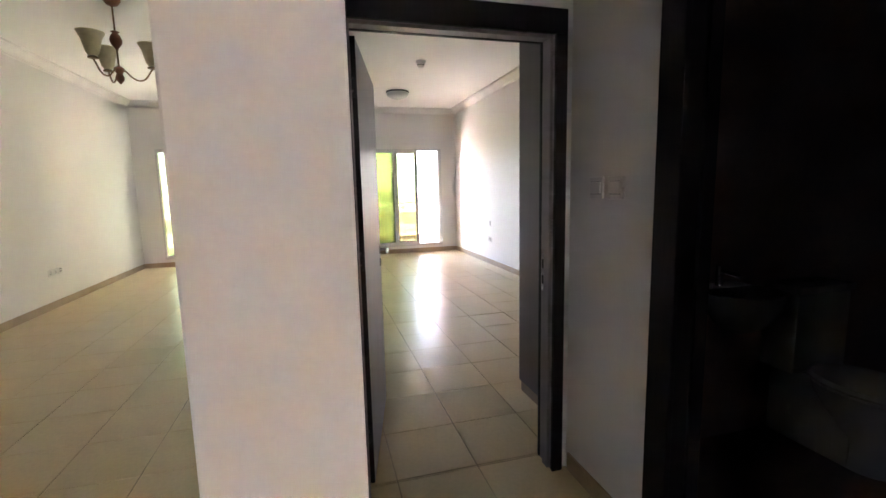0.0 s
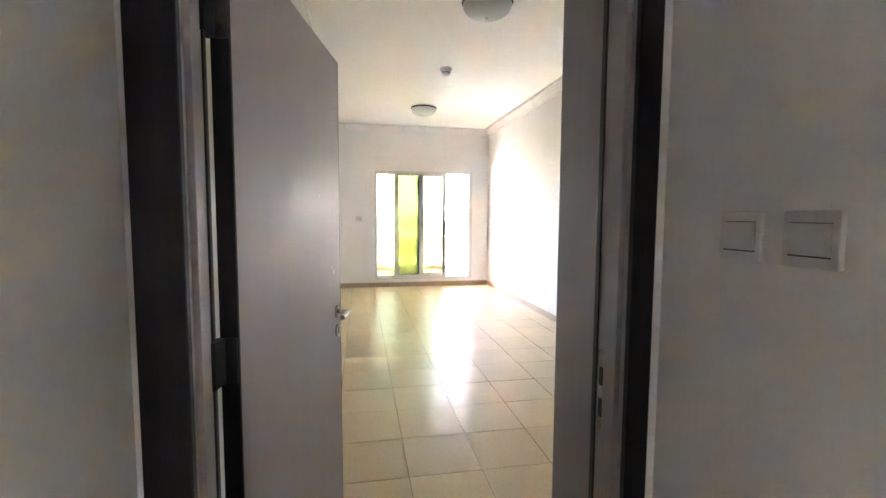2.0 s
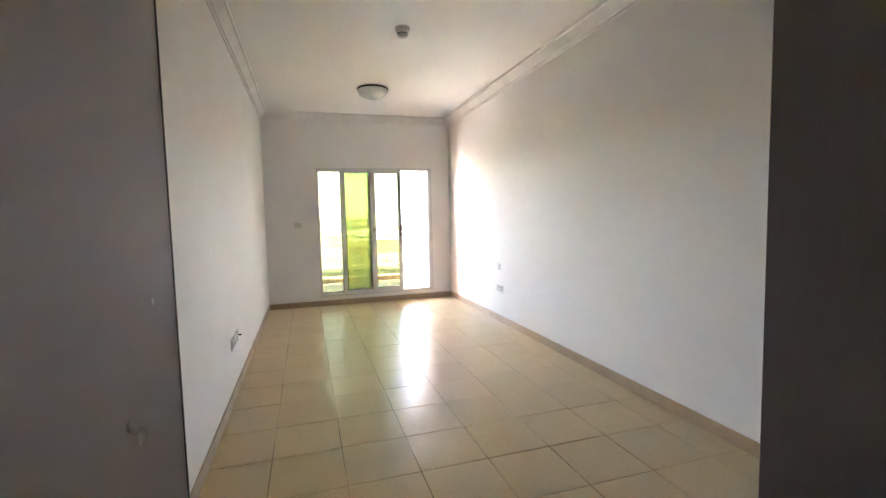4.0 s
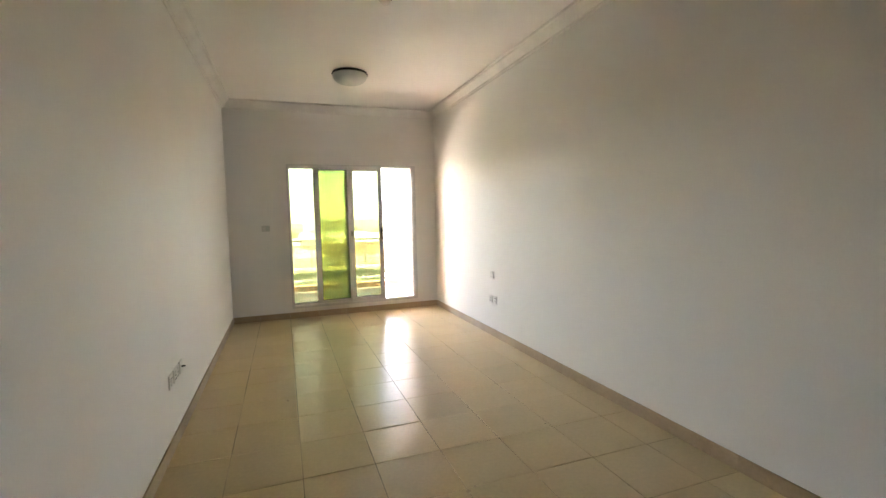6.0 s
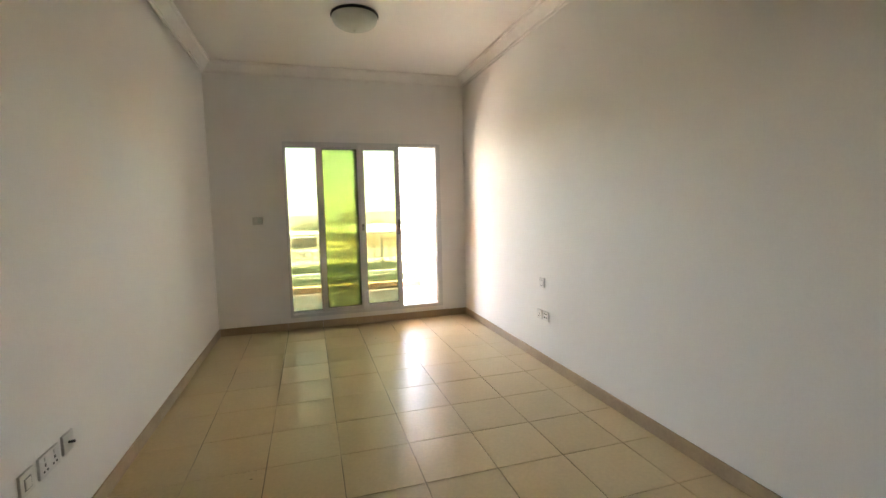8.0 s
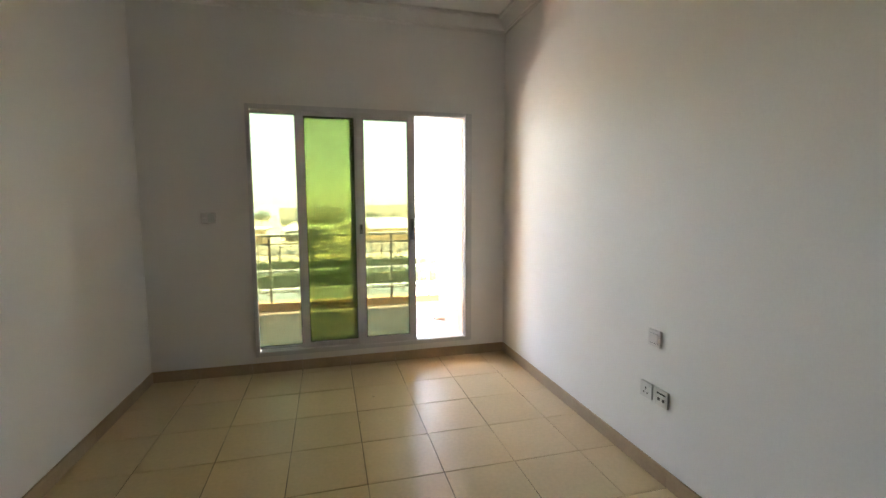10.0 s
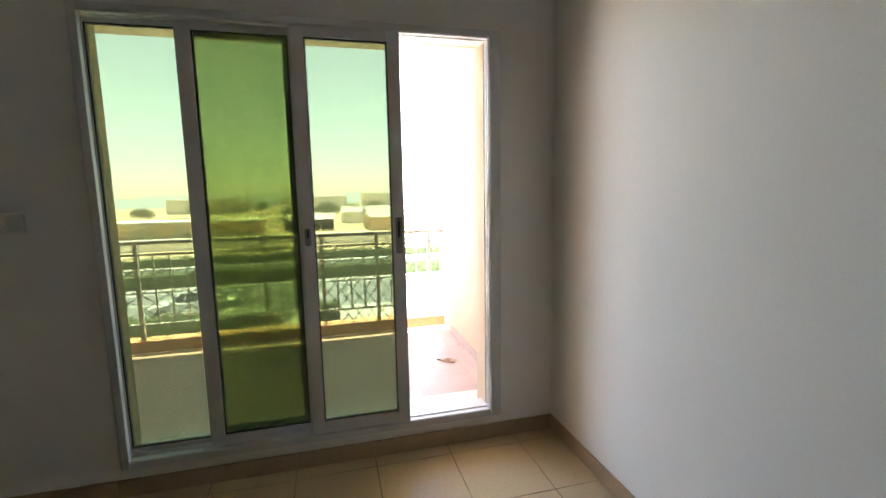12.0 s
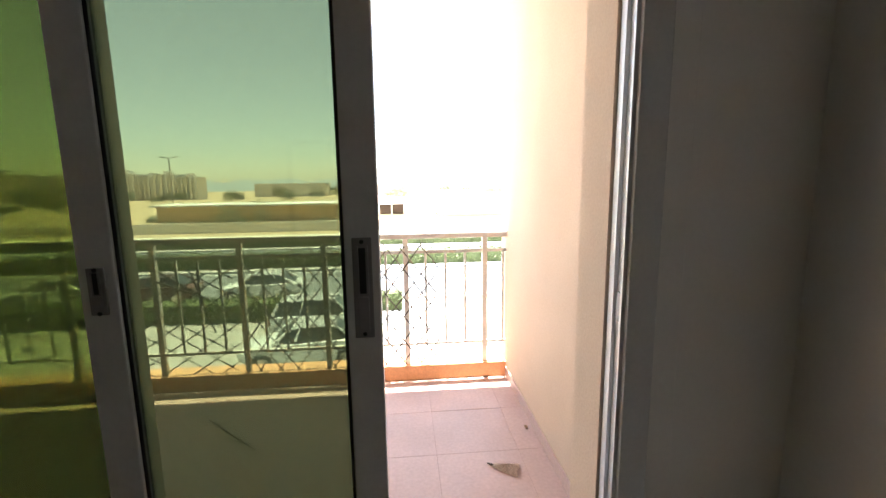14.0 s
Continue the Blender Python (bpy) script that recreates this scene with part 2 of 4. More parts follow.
def sweep(bm, profile, path, closed=True):
    """Carry a profile of (inward, z) along a horizontal path, mitred at the corners; inward is to the path's left."""
    pts = [Vector((*p, 0)) for p in path]
    n = len(pts)
    rings = []
    for i, p in enumerate(pts):
        a = (p - pts[i - 1]).normalized() if closed or i else (pts[1] - p).normalized()
        b = (pts[(i + 1) % n] - p).normalized() if closed or i < n - 1 else a
        na, nb = Vector((-a.y, a.x, 0)), Vector((-b.y, b.x, 0))
        off = (na + nb) / (1 + na.dot(nb))
        rings.append([bm.verts.new(p + off * u + Vector((0, 0, z))) for u, z in profile])
    for i in range(n if closed else n - 1):
        p, q = rings[i], rings[(i + 1) % n]
        for k in range(len(profile)):
            bm.faces.new((p[k], q[k], q[(k + 1) % len(profile)], p[(k + 1) % len(profile)]))
    return bm


def mesh(name, bm, material, smooth=False):
    bmesh.ops.recalc_face_normals(bm, faces=bm.faces)
    me = bpy.data.meshes.new(name)
    bm.to_mesh(me)
    bm.free()
    me.materials.append(material)
    if smooth:
        for p in me.polygons:
            p.use_smooth = True
        me.set_sharp_from_angle(angle=radians(35))
    return me


def thing(name, label, category, group="", at=(0, 0, 0), rz=0.0, kind=""):
    ob = new(name)
    ob.empty_display_size = 0.1
    ob.matrix_world = pose(*at, 0, 0, rz)
    return tagged(ob, label, category, group, kind)


def part(name, bm, material, parent, label="", smooth=False):
    ob = new(name, mesh(name, bm, material, smooth))
    ob.parent = parent
    return tagged(ob, label) if label else ob


def solid(name, bm, material, label, category, kind="structure", smooth=False):
    return tagged(new(name, mesh(name, bm, material, smooth)), label, category, "", kind)


def B(*a, bevel=0.0):
    return box(bmesh.new(), *a, bevel=bevel)


# ---- plan (metres) ----
W, CEIL = 3.1, 3.16              # bedroom width, ceiling height
DW0, DW1 = -7.925, -7.815          # door wall, hall face and room face
LIV = -3.27                      # living room's far side wall
BACK = -13.0
HALL_L, HALL_R, PART_END = 0.106, 1.2, -9.28
WIN = (0.81, 2.758, 0.155, 2.29)  # balcony door opening: x0, x1, z0, z1
LWIN = (-2.88, -1.15, 0.155, 2.28)
BAL0, BAL1, BALY, BALZ, BALC = -0.5, 2.945, 1.995, 0.085, 2.82
GROUND = -5.1

# ---- shell ----
def wall_with_holes(x0, x1, y0, y1, z0, z1, holes):
    bm = bmesh.new()
    cuts = sorted(holes)
    x = x0
    for hx0, hx1, hz0, hz1 in cuts:
        box(bm, x, hx0, y0, y1, z0, z1)
        if hz0 > z0:
            box(bm, hx0, hx1, y0, y1, z0, hz0)
        box(bm, hx0, hx1, y0, y1, hz1, z1)
        x = hx1
    box(bm, x, x1, y0, y1, z0, z1)
    return bm


solid("wall_window", wall_with_holes(LIV - 0.2, W + 0.2, 0.0, 0.05, 0, CEIL, [WIN, LWIN]), M["wall"], "plain off-white painted plaster wall round the balcony door", "wall")
solid("wall_facade", wall_with_holes(LIV - 0.2, W + 2.2, 0.052, 0.20, -0.25, 3.4, [(WIN[0] + 0.004, WIN[1] - 0.066, WIN[2] - 0.03, WIN[3] - 0.02), LWIN]), M["peach"], "peach painted rendered outer wall behind the balcony", "wall")
solid("wall_bedroom_side", B(W, W + 0.2, DW0, 0.0, 0, CEIL), M["wall"], "long plain off-white painted bedroom wall", "wall")
solid("wall_partition", B(-0.075, 0.0, DW0, 0.0, 0, CEIL), M["wall"], "long plain off-white painted wall with low sockets", "wall")
solid("wall_hall", B(-0.075, HALL_L, PART_END, DW0 - 0.002, 0, CEIL, bevel=0.004), M["wall"], "off-white painted hall wall ending at the living room", "wall")
DOOR = (0.207, 1.115, 0.0, 2.075)
solid("wall_door", wall_with_holes(0.002, W, DW0, DW1, 0, CEIL, [(DOOR[0] - 0.03, DOOR[1] + 0.03, 0, DOOR[3] + 0.03)]), M["wall"], "off-white painted wall with the bedroom doorway", "wall")
BATH = (-9.42, -8.60, 2.07)
bm = bmesh.new()
box(bm, HALL_R, HALL_R + 0.12, BATH[1] + 0.03, DW0 - 0.002, 0, CEIL)
box(bm, HALL_R, HALL_R + 0.12, -10.15, BATH[0] - 0.03, 0, CEIL)
# unseen gap from -11.30 to -10.15 passes the added room's daylight
box(bm, HALL_R, HALL_R + 0.12, -11.998, -11.30, 0, CEIL)
box(bm, HALL_R, HALL_R + 0.12, -11.30, -10.15, 2.1, CEIL)
box(bm, HALL_R, HALL_R + 0.12, BATH[0] - 0.03, BATH[1] + 0.03, BATH[2] + 0.03, CEIL)
solid("wall_hall_bathroom", bm, M["wall"], "off-white painted hall wall with the dark bathroom doorway", "wall")
solid("wall_living_side", B(LIV - 0.2, LIV, BACK, 0.0, 0, CEIL), M["wall"], "plain cream painted living room wall", "wall")
# unseen walls closing the hall, placed to limit light from the living room
solid("wall_hall_rear", B(-0.075, 0.0, -13.2, -11.0, 0, CEIL), M["wall"], "unseen plain off-white hall wall limiting stray light", "wall")
solid("wall_hall_end", B(-0.075, HALL_R + 0.12, -12.2, -12.0, 0, CEIL), M["wall"], "unseen plain off-white hall end wall", "wall")
solid("wall_back", B(LIV - 0.2, -0.077, BACK - 0.2, BACK, 0, CEIL), M["wall"], "plain off-white painted wall", "wall")
bm = bmesh.new()
box(bm, LIV - 0.2, W + 1.0, -16.2, 0.05, CEIL, CEIL + 0.2)
solid("ceiling", bm, M["ceil"], "flat off-white painted plaster ceiling", "ceiling")
# unseen side room behind the hall, added so its window opening brightens the hall
solid("wall_side_room_near", B(HALL_R + 0.121, 3.9, -9.67, -9.57, 0, CEIL), M["wall"], "plain off-white painted wall", "wall")
solid("wall_side_room_far", B(HALL_R + 0.121, 3.9, -12.2, -12.1, 0, CEIL), M["wall"], "plain off-white painted wall", "wall")
bm = bmesh.new()
for a in ((-12.2, -11.7, 0, CEIL), (-10.4, -9.57, 0, CEIL), (-11.7, -10.4, 0, 0.9), (-11.7, -10.4, 2.2, CEIL)):
    box(bm, 3.901, 4.05, *a)
solid("wall_side_room_window", bm, M["wall"], "unseen off-white wall with an opening added to light the hall", "wall")
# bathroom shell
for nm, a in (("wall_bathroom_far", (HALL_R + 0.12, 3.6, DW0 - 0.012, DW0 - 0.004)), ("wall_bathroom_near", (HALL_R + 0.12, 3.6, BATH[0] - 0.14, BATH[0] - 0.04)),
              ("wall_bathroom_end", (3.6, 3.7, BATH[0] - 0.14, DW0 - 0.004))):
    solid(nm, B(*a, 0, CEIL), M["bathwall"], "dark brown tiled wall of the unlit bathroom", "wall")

# cornices
PROF = [(0.0, 3.035), (0.012, 3.035), (0.016, 3.055), (0.03, 3.06), (0.045, 3.085), (0.075, 3.115), (0.085, 3.13), (0.105, 3.135), (0.11, CEIL - 0.002), (0.0, CEIL - 0.002)]
solid("cornice_bedroom", sweep(bmesh.new(), PROF, [(0.002, DW1 + 0.002), (W - 0.002, DW1 + 0.002), (W - 0.002, -0.002), (0.002, -0.002)]), M["cornice"], "white moulded gypsum cornice round the bedroom", "cornice", smooth=True)
solid("cornice_living", sweep(bmesh.new(), PROF, [(-0.077, PART_END), (-0.077, -0.002), (LIV + 0.002, -0.002), (LIV + 0.002, BACK)], False), M["cornice"], "white moulded gypsum cornice in the living room", "cornice", smooth=True)

# plaster band round the balcony door
def band(name, w):
    bm = bmesh.new()
    x0, x1, z0, z1 = w
    for a in ((x0 - 0.09, x0, z0, z1 + 0.09), (x1, x1 + 0.07, z0, z1 + 0.09), (x0, x1, z1, z1 + 0.09)):
        box(bm, a[0], a[1], -0.005, 0.0, a[2], a[3], bevel=0.0015)
    return solid(name, bm, M["wall"], "raised off-white plaster band round the balcony door", "trim")


band("trim_bedroom", WIN)

# ---- floor, skirtings: pieces at the end of the file ----
floor = solid("floor", B(LIV - 0.2, 4.05, -16.2, 0.05, -0.2, -0.003), M["grout"], "glossy beige ceramic tile floor with dirty joints", "floor")

# ---- balcony door ----
def sash(name, x0, x1, z0, z1, y, parent, left=0.075, right=0.075, rails=0.06, bottom=0.07, pane="green", shade=False):
    """One glazed aluminium sash: four members, gasket, pane."""
    s = new(name)
    s.parent = parent
    d = 0.016
    for nm, a in (("stile", (x0, x0 + left, z0, z1)), ("stile", (x1 - right, x1, z0, z1)),
                  ("top_rail", (x0 + left, x1 - right, z1 - rails, z1)), ("bottom_rail", (x0 + left, x1 - right, z0, z0 + bottom))):
        bm = box(bmesh.new(), a[0], a[1], y - d, y + d, a[2], a[3], bevel=0.003)
        o = new(nm, mesh(nm, bm, M["alu"]))
        o.parent = s
    gx0, gx1, gz0, gz1 = x0 + left, x1 - right, z0 + bottom, z1 - rails
    bm = bmesh.new()
    g = 0.007
    for a in ((gx0, gx0 + g, gz0, gz1), (gx1 - g, gx1, gz0, gz1), (gx0 + g, gx1 - g, gz1 - g, gz1), (gx0 + g, gx1 - g, gz0, gz0 + g)):
        box(bm, a[0], a[1], y - 0.009, y + 0.009, a[2], a[3])
    o = new("gasket", mesh("gasket", bm, M["rubber"]))
    o.parent = s
    o = new("pane", mesh("pane", B(gx0 + 0.003, gx1 - 0.003, y - 0.003, y + 0.003, gz0 + 0.003, gz1 - 0.003), M[pane]))
    o.parent = s
    o.visible_shadow = shade
    return s


def balcony_door(name, w, label, shade=False):
    x0, x1, z0, z1 = w
    d = thing(name, label, "sliding door", kind="structure")
    f, r = 0.035, 0.06
    bm = box(bmesh.new(), x0, x0 + f, -0.035, -0.005, z0, z1, bevel=0.003)
    box(bm, x0, x0 + 0.004, -0.004, 0.13, z0, z1)
    part("jamb", bm, M["alu"], d)
    bm = box(bmesh.new(), x1 - r, x1, -0.035, 0.05, z0, z1, bevel=0.003)
    for yy in (-0.022, 0.014):
        box(bm, x1 - r - 0.008, x1 - r + 0.001, yy - 0.004, yy + 0.004, z0 + f, z1 - f)
    part("jamb", bm, M["alu"], d)
    for nm in ("head", "sill"):
        za, zb = (z1 - f, z1) if nm == "head" else (z0, z0 + f)
        bm = box(bmesh.new(), x0 + f, x1 - r, -0.035, 0.13, za, zb, bevel=0.003)
        ze, sg = (za, -1) if nm == "head" else (zb, 1)
        for yy in (-0.029, 0.018):
            box(bm, x0 + f, x1 - r, yy - 0.002, yy + 0.002, min(ze, ze + sg * 0.005), max(ze, ze + sg * 0.005))
        part(nm, bm, M["alu"], d)
    b, t = z0 + f, z1 - f
    sash("fixed_sash", x0 + 0.0045, x0 + 0.453, b, t, 0.073, d, right=0.065, left=0.010, rails=0.018, bottom=0.022, shade=shade)
    sash("middle_sash", x0 + 0.385, x0 + 0.947, b, t, 0.038, d, left=0.068, right=0.07, rails=0.035, bottom=0.045, shade=shade)
    sash("outer_sash", x0 + 0.374, x0 + 0.90, b, t, 0.107, d, left=0.05, right=0.05, rails=0.035, bottom=0.045, pane="palegreen", shade=shade)
    s = sash("open_sash", x0 + 0.889, x0 + 1.413, b, t, -0.005, d, left=0.062, right=0.064, rails=0.05, bottom=0.065, shade=shade)
    return d, s


d, s = balcony_door("door_balcony", WIN, "sliding aluminium balcony door with green tinted panes, one leaf open")
balcony_door("door_living_balcony", LWIN, "sliding aluminium balcony door with green tinted panes", True)


def flush_pull(x, z, y, h, parent, w=0.036):
    bm = box(bmesh.new(), x - w / 2, x + w / 2, y - 0.004, y, z - h / 2, z + h / 2, bevel=0.0015)
    p = new("flush_pull", mesh("flush_pull", bm, M["grey"]))
    p.parent = parent
    tagged(p, "grey plastic flush pull with catch")
    bm = bmesh.new()
    box(bm, x - w * 0.28, x + w * 0.28, y - 0.0075, y - 0.0042, z - h * 0.42, z - h * 0.08, bevel=0.001)
    box(bm, x - w * 0.3, x - w * 0.2, y - 0.009, y - 0.0042, z - h * 0.05, z + h * 0.42)
    box(bm, x + w * 0.2, x + w * 0.3, y - 0.009, y - 0.0042, z - h * 0.05, z + h * 0.42)
    o = new("catch", mesh("catch", bm, M["grey"]))
    o.parent = p
    bm = bmesh.new()
    for zz in (z - h * 0.46, z + h * 0.46):
        cyl(bm, (x, y - 0.0055, zz), (x, y - 0.0035, zz), 0.004, seg=10)
    box(bm, x - w * 0.17, x + w * 0.17, y - 0.0046, y - 0.0041, z - h * 0.05, z + h * 0.40)
    o = new("recess", mesh("recess", bm, M["hole"]))
    o.parent = p


flush_pull(2.191, 1.235, -0.0212, 0.19, d)
flush_pull(1.730, 1.245, -0.0212, 0.085, d, 0.03)
bm = box(bmesh.new(), 2.692, 2.698, -0.018, 0.0, 1.145, 1.205, bevel=0.001)
part("strike", bm, M["grey"], d, "grey steel strike plate")

solid("window_sill", B(WIN[0] + 0.032, WIN[1] - 0.068, 0.132, 0.215, 0.09, 0.158, bevel=0.004), M["marble"], "white marble threshold of the balcony door", "sill")

# ---- bedroom door, frame, wardrobe ----
def door_frame(name, x0, x1, top, y0, y1, label, left=0.083, lip=0.05):
    d = thing(name, label, "door frame", kind="structure")
    for nm, a in (("jamb", (x0 - 0.03, x0, 0, top)), ("jamb", (x1, x1 + 0.03, 0, top)), ("head", (x0 - 0.03, x1 + 0.03, top, top + 0.03))):
        part(nm, box(bmesh.new(), a[0], a[1], y0 - 0.004, y1 + 0.004, a[2], a[3]), M["leaf"], d)
    for yy in ((y0 - 0.024, y0 - 0.004), (y1 + 0.004, y1 + 0.024)):
        for a in ((x0 - left, x0 + 0.004, 0, top - 0.004), (x1 - 0.004, x1 + lip, 0, top - 0.004), (x0 - left, x1 + lip, top - 0.004, top + 0.10)):
            part("architrave", box(bmesh.new(), a[0], a[1], yy[0], yy[1], a[2], a[3], bevel=0.003), M["wenge"], d)
    return d


fr = door_frame("door_frame_bedroom", DOOR[0], DOOR[1], DOOR[3], DW0, DW1, "dark wenge door frame of the bedroom")
for nm, a in (("stop", (DOOR[0], DOOR[0] + 0.014, 0, DOOR[3])), ("stop", (DOOR[1] - 0.014, DOOR[1], 0, DOOR[3])), ("stop", (DOOR[0] + 0.014, DOOR[1] - 0.014, DOOR[3] - 0.014, DOOR[3]))):
    part(nm, box(bmesh.new(), a[0], a[1], DW0 + 0.015, DW1 - 0.045, a[2], a[3], bevel=0.002), M["leaf"], fr)
bm = box(bmesh.new(), DOOR[1] - 0.003, DOOR[1] - 0.0005, DW1 - 0.030, DW1 - 0.006, 0.90, 1.10)
part("strike_plate", bm, M["chrome"], fr, "brushed steel strike plate")
bm = bmesh.new()
for z in (1.035, 0.955):
    box(bm, DOOR[1] - 0.0045, DOOR[1] - 0.0025, DW1 - 0.024, DW1 - 0.012, z - 0.022, z + 0.022)
part("latch_hole", bm, M["hole"], fr)

LEAF_W = 0.90
leaf = thing("door_leaf", "open taupe laminate bedroom door with steel lever handle", "door", at=(0.212, DW1 + 0.045, 0.0), rz=78.2, kind="structure")
part("panel", box(bmesh.new(), 0.008, LEAF_W, -0.042, 0.0, 0.008, 2.058, bevel=0.002), M["doorleaf"], leaf)
part("edge_strip", box(bmesh.new(), 0.001, 0.0075, -0.042, 0.0, 0.008, 2.058), M["wenge"], leaf, "dark edge strip")
part("edge_strip", box(bmesh.new(), LEAF_W + 0.0005, LEAF_W + 0.004, -0.042, 0.0, 0.008, 2.058), M["wenge"], leaf, "dark edge strip")
for side in (-1, 1):
    yf = -0.042 if side < 0 else 0.0
    hx = LEAF_W - 0.065
    h = part("lever_handle", cyl(bmesh.new(), (hx, yf, 1.035), (hx, yf + side * 0.009, 1.035), 0.026, seg=28), M["chrome"], leaf, "brushed steel lever handle on round rose", smooth=True)
    bm = bmesh.new()
    cyl(bm, (hx, yf + side * 0.009, 1.035), (hx, yf + side * 0.052, 1.035), 0.009, seg=18)
    o = new("neck", mesh("neck", bm, M["chrome"], True))
    o.parent = h
    bm = bmesh.new()
    bmesh.ops.create_uvsphere(bm, u_segments=14, v_segments=8, radius=0.0105, matrix=Matrix.Translation((hx, yf + side * 0.052, 1.035)))
    cyl(bm, (hx, yf + side * 0.052, 1.035), (hx - 0.115, yf + side * 0.054, 1.035), 0.0095, seg=18)
    o = new("lever", mesh("lever", bm, M["chrome"], True))
    o.parent = h
    k = part("keyhole_rose", cyl(bmesh.new(), (hx, yf, 0.955), (hx, yf + side * 0.008, 0.955), 0.025, seg=28), M["chrome"], leaf, "round steel keyhole rose", smooth=True)
    bm = box(bmesh.new(), hx - 0.004, hx + 0.004, yf + side * 0.0075 - 0.001, yf + side * 0.0075 + 0.0015, 0.943, 0.967)
    o = new("keyhole", mesh("keyhole", bm, M["hole"]))
    o.parent = k
for z in (0.25, 1.105, 1.86):
    bm = cyl(bmesh.new(), (0.0, 0.004, z - 0.05), (0.0, 0.004, z + 0.05), 0.007, seg=12)
    box(bm, 0.0, 0.03, -0.001, 0.002, z - 0.05, z + 0.05)
    hinge = part("hinge", bm, M["darkmetal"], leaf, "dark steel butt hinge", smooth=True)
    bm = box(bmesh.new(), -0.046, -0.001, -0.013, -0.0015, z - 0.052, z + 0.052, bevel=0.001)
    box(bm, -0.004, 0.0005, -0.040, -0.0135, z - 0.052, z + 0.052, bevel=0.001)
    o = new("hinge_plate", mesh("hinge_plate", bm, M["darkmetal"]))
    o.parent = hinge
    for dz in (-0.028, 0.026):
        o = new("screw", mesh("screw", cyl(bmesh.new(), (-0.0035, -0.024, z + dz), (-0.0062, -0.024, z + dz), 0.005, seg=10), M["chrome"]))
        o.parent = hinge

def speck(bm, c, u, v, size, seed):
    """A small ragged flat flake about the point c, in the plane of u and v."""
    r = random.Random(seed)
    n = u.cross(v).normalized() * 0.0006
    ring = [c + n + (u * math.cos(k * math.tau / 9) + v * 1.5 * math.sin(k * math.tau / 9)) * size * r.uniform(0.4, 1.0) for k in range(9)]
    top = [bm.verts.new(p) for p in ring]
    low = [bm.verts.new(p - n * 2) for p in ring]
    bm.faces.new(top)
    for k in range(9):
        bm.faces.new((top[k], top[(k + 1) % 9], low[(k + 1) % 9], low[k]))
    return bm


for k, (x, z, sz) in enumerate(((0.80, 1.205, 0.011), (0.78, 1.225, 0.006), (0.62, 1.50, 0.006), (0.845, 1.36, 0.004))):
    part("paint_chip", speck(bmesh.new(), Vector((x, -0.042, z)), Vector((1, 0, 0)), Vector((0, 0, 1)), sz, k), M["plastic"], leaf, "pale chip in the laminate")

ward = thing("wardrobe", "tall built-in taupe laminate wardrobe beside the bedroom door", "wardrobe", at=(1.356, DW1 + 0.03, 0.0))
part("side_panel", box(bmesh.new(), 0.0, 0.02, 0.0, 0.735, 0.072, CEIL - 0.13, bevel=0.002), M["ward"], ward)
part("carcass", box(bmesh.new(), 0.021, W - 1.36, 0.0, 0.71, 0.072, CEIL - 0.13), M["ward"], ward)
part("plinth", box(bmesh.new(), 0.006, W - 1.36, 0.0, 0.715, 0.0, 0.0715), M["skirt"], ward, "beige tile plinth")

# bathroom door frame in the hall's side wall
bf = thing("door_frame_bathroom", "dark wenge door frame of the bathroom", "door frame", kind="structure")
y0, y1, top = BATH
for a in ((HALL_R - 0.004, HALL_R + 0.124, y0 - 0.03, y0, 0, top), (HALL_R - 0.004, HALL_R + 0.124, y1, y1 + 0.03, 0, top), (HALL_R - 0.004, HALL_R + 0.124, y0 - 0.03, y1 + 0.03, top, top + 0.03)):
    part("jamb", box(bmesh.new(), *a), M["wenge"], bf)
for a in ((y0 - 0.105, y0 + 0.004, 0, top - 0.004), (y1 - 0.004, y1 + 0.105, 0, top - 0.004), (y0 - 0.105, y1 + 0.105, top - 0.004, top + 0.105)):
    part("architrave", box(bmesh.new(), HALL_R - 0.024, HALL_R - 0.004, *a, bevel=0.003), M["wenge"], bf)
part("stop", box(bmesh.new(), HALL_R + 0.06, HALL_R + 0.075, y1 - 0.014, y1, 0, top), M["wenge"], bf)

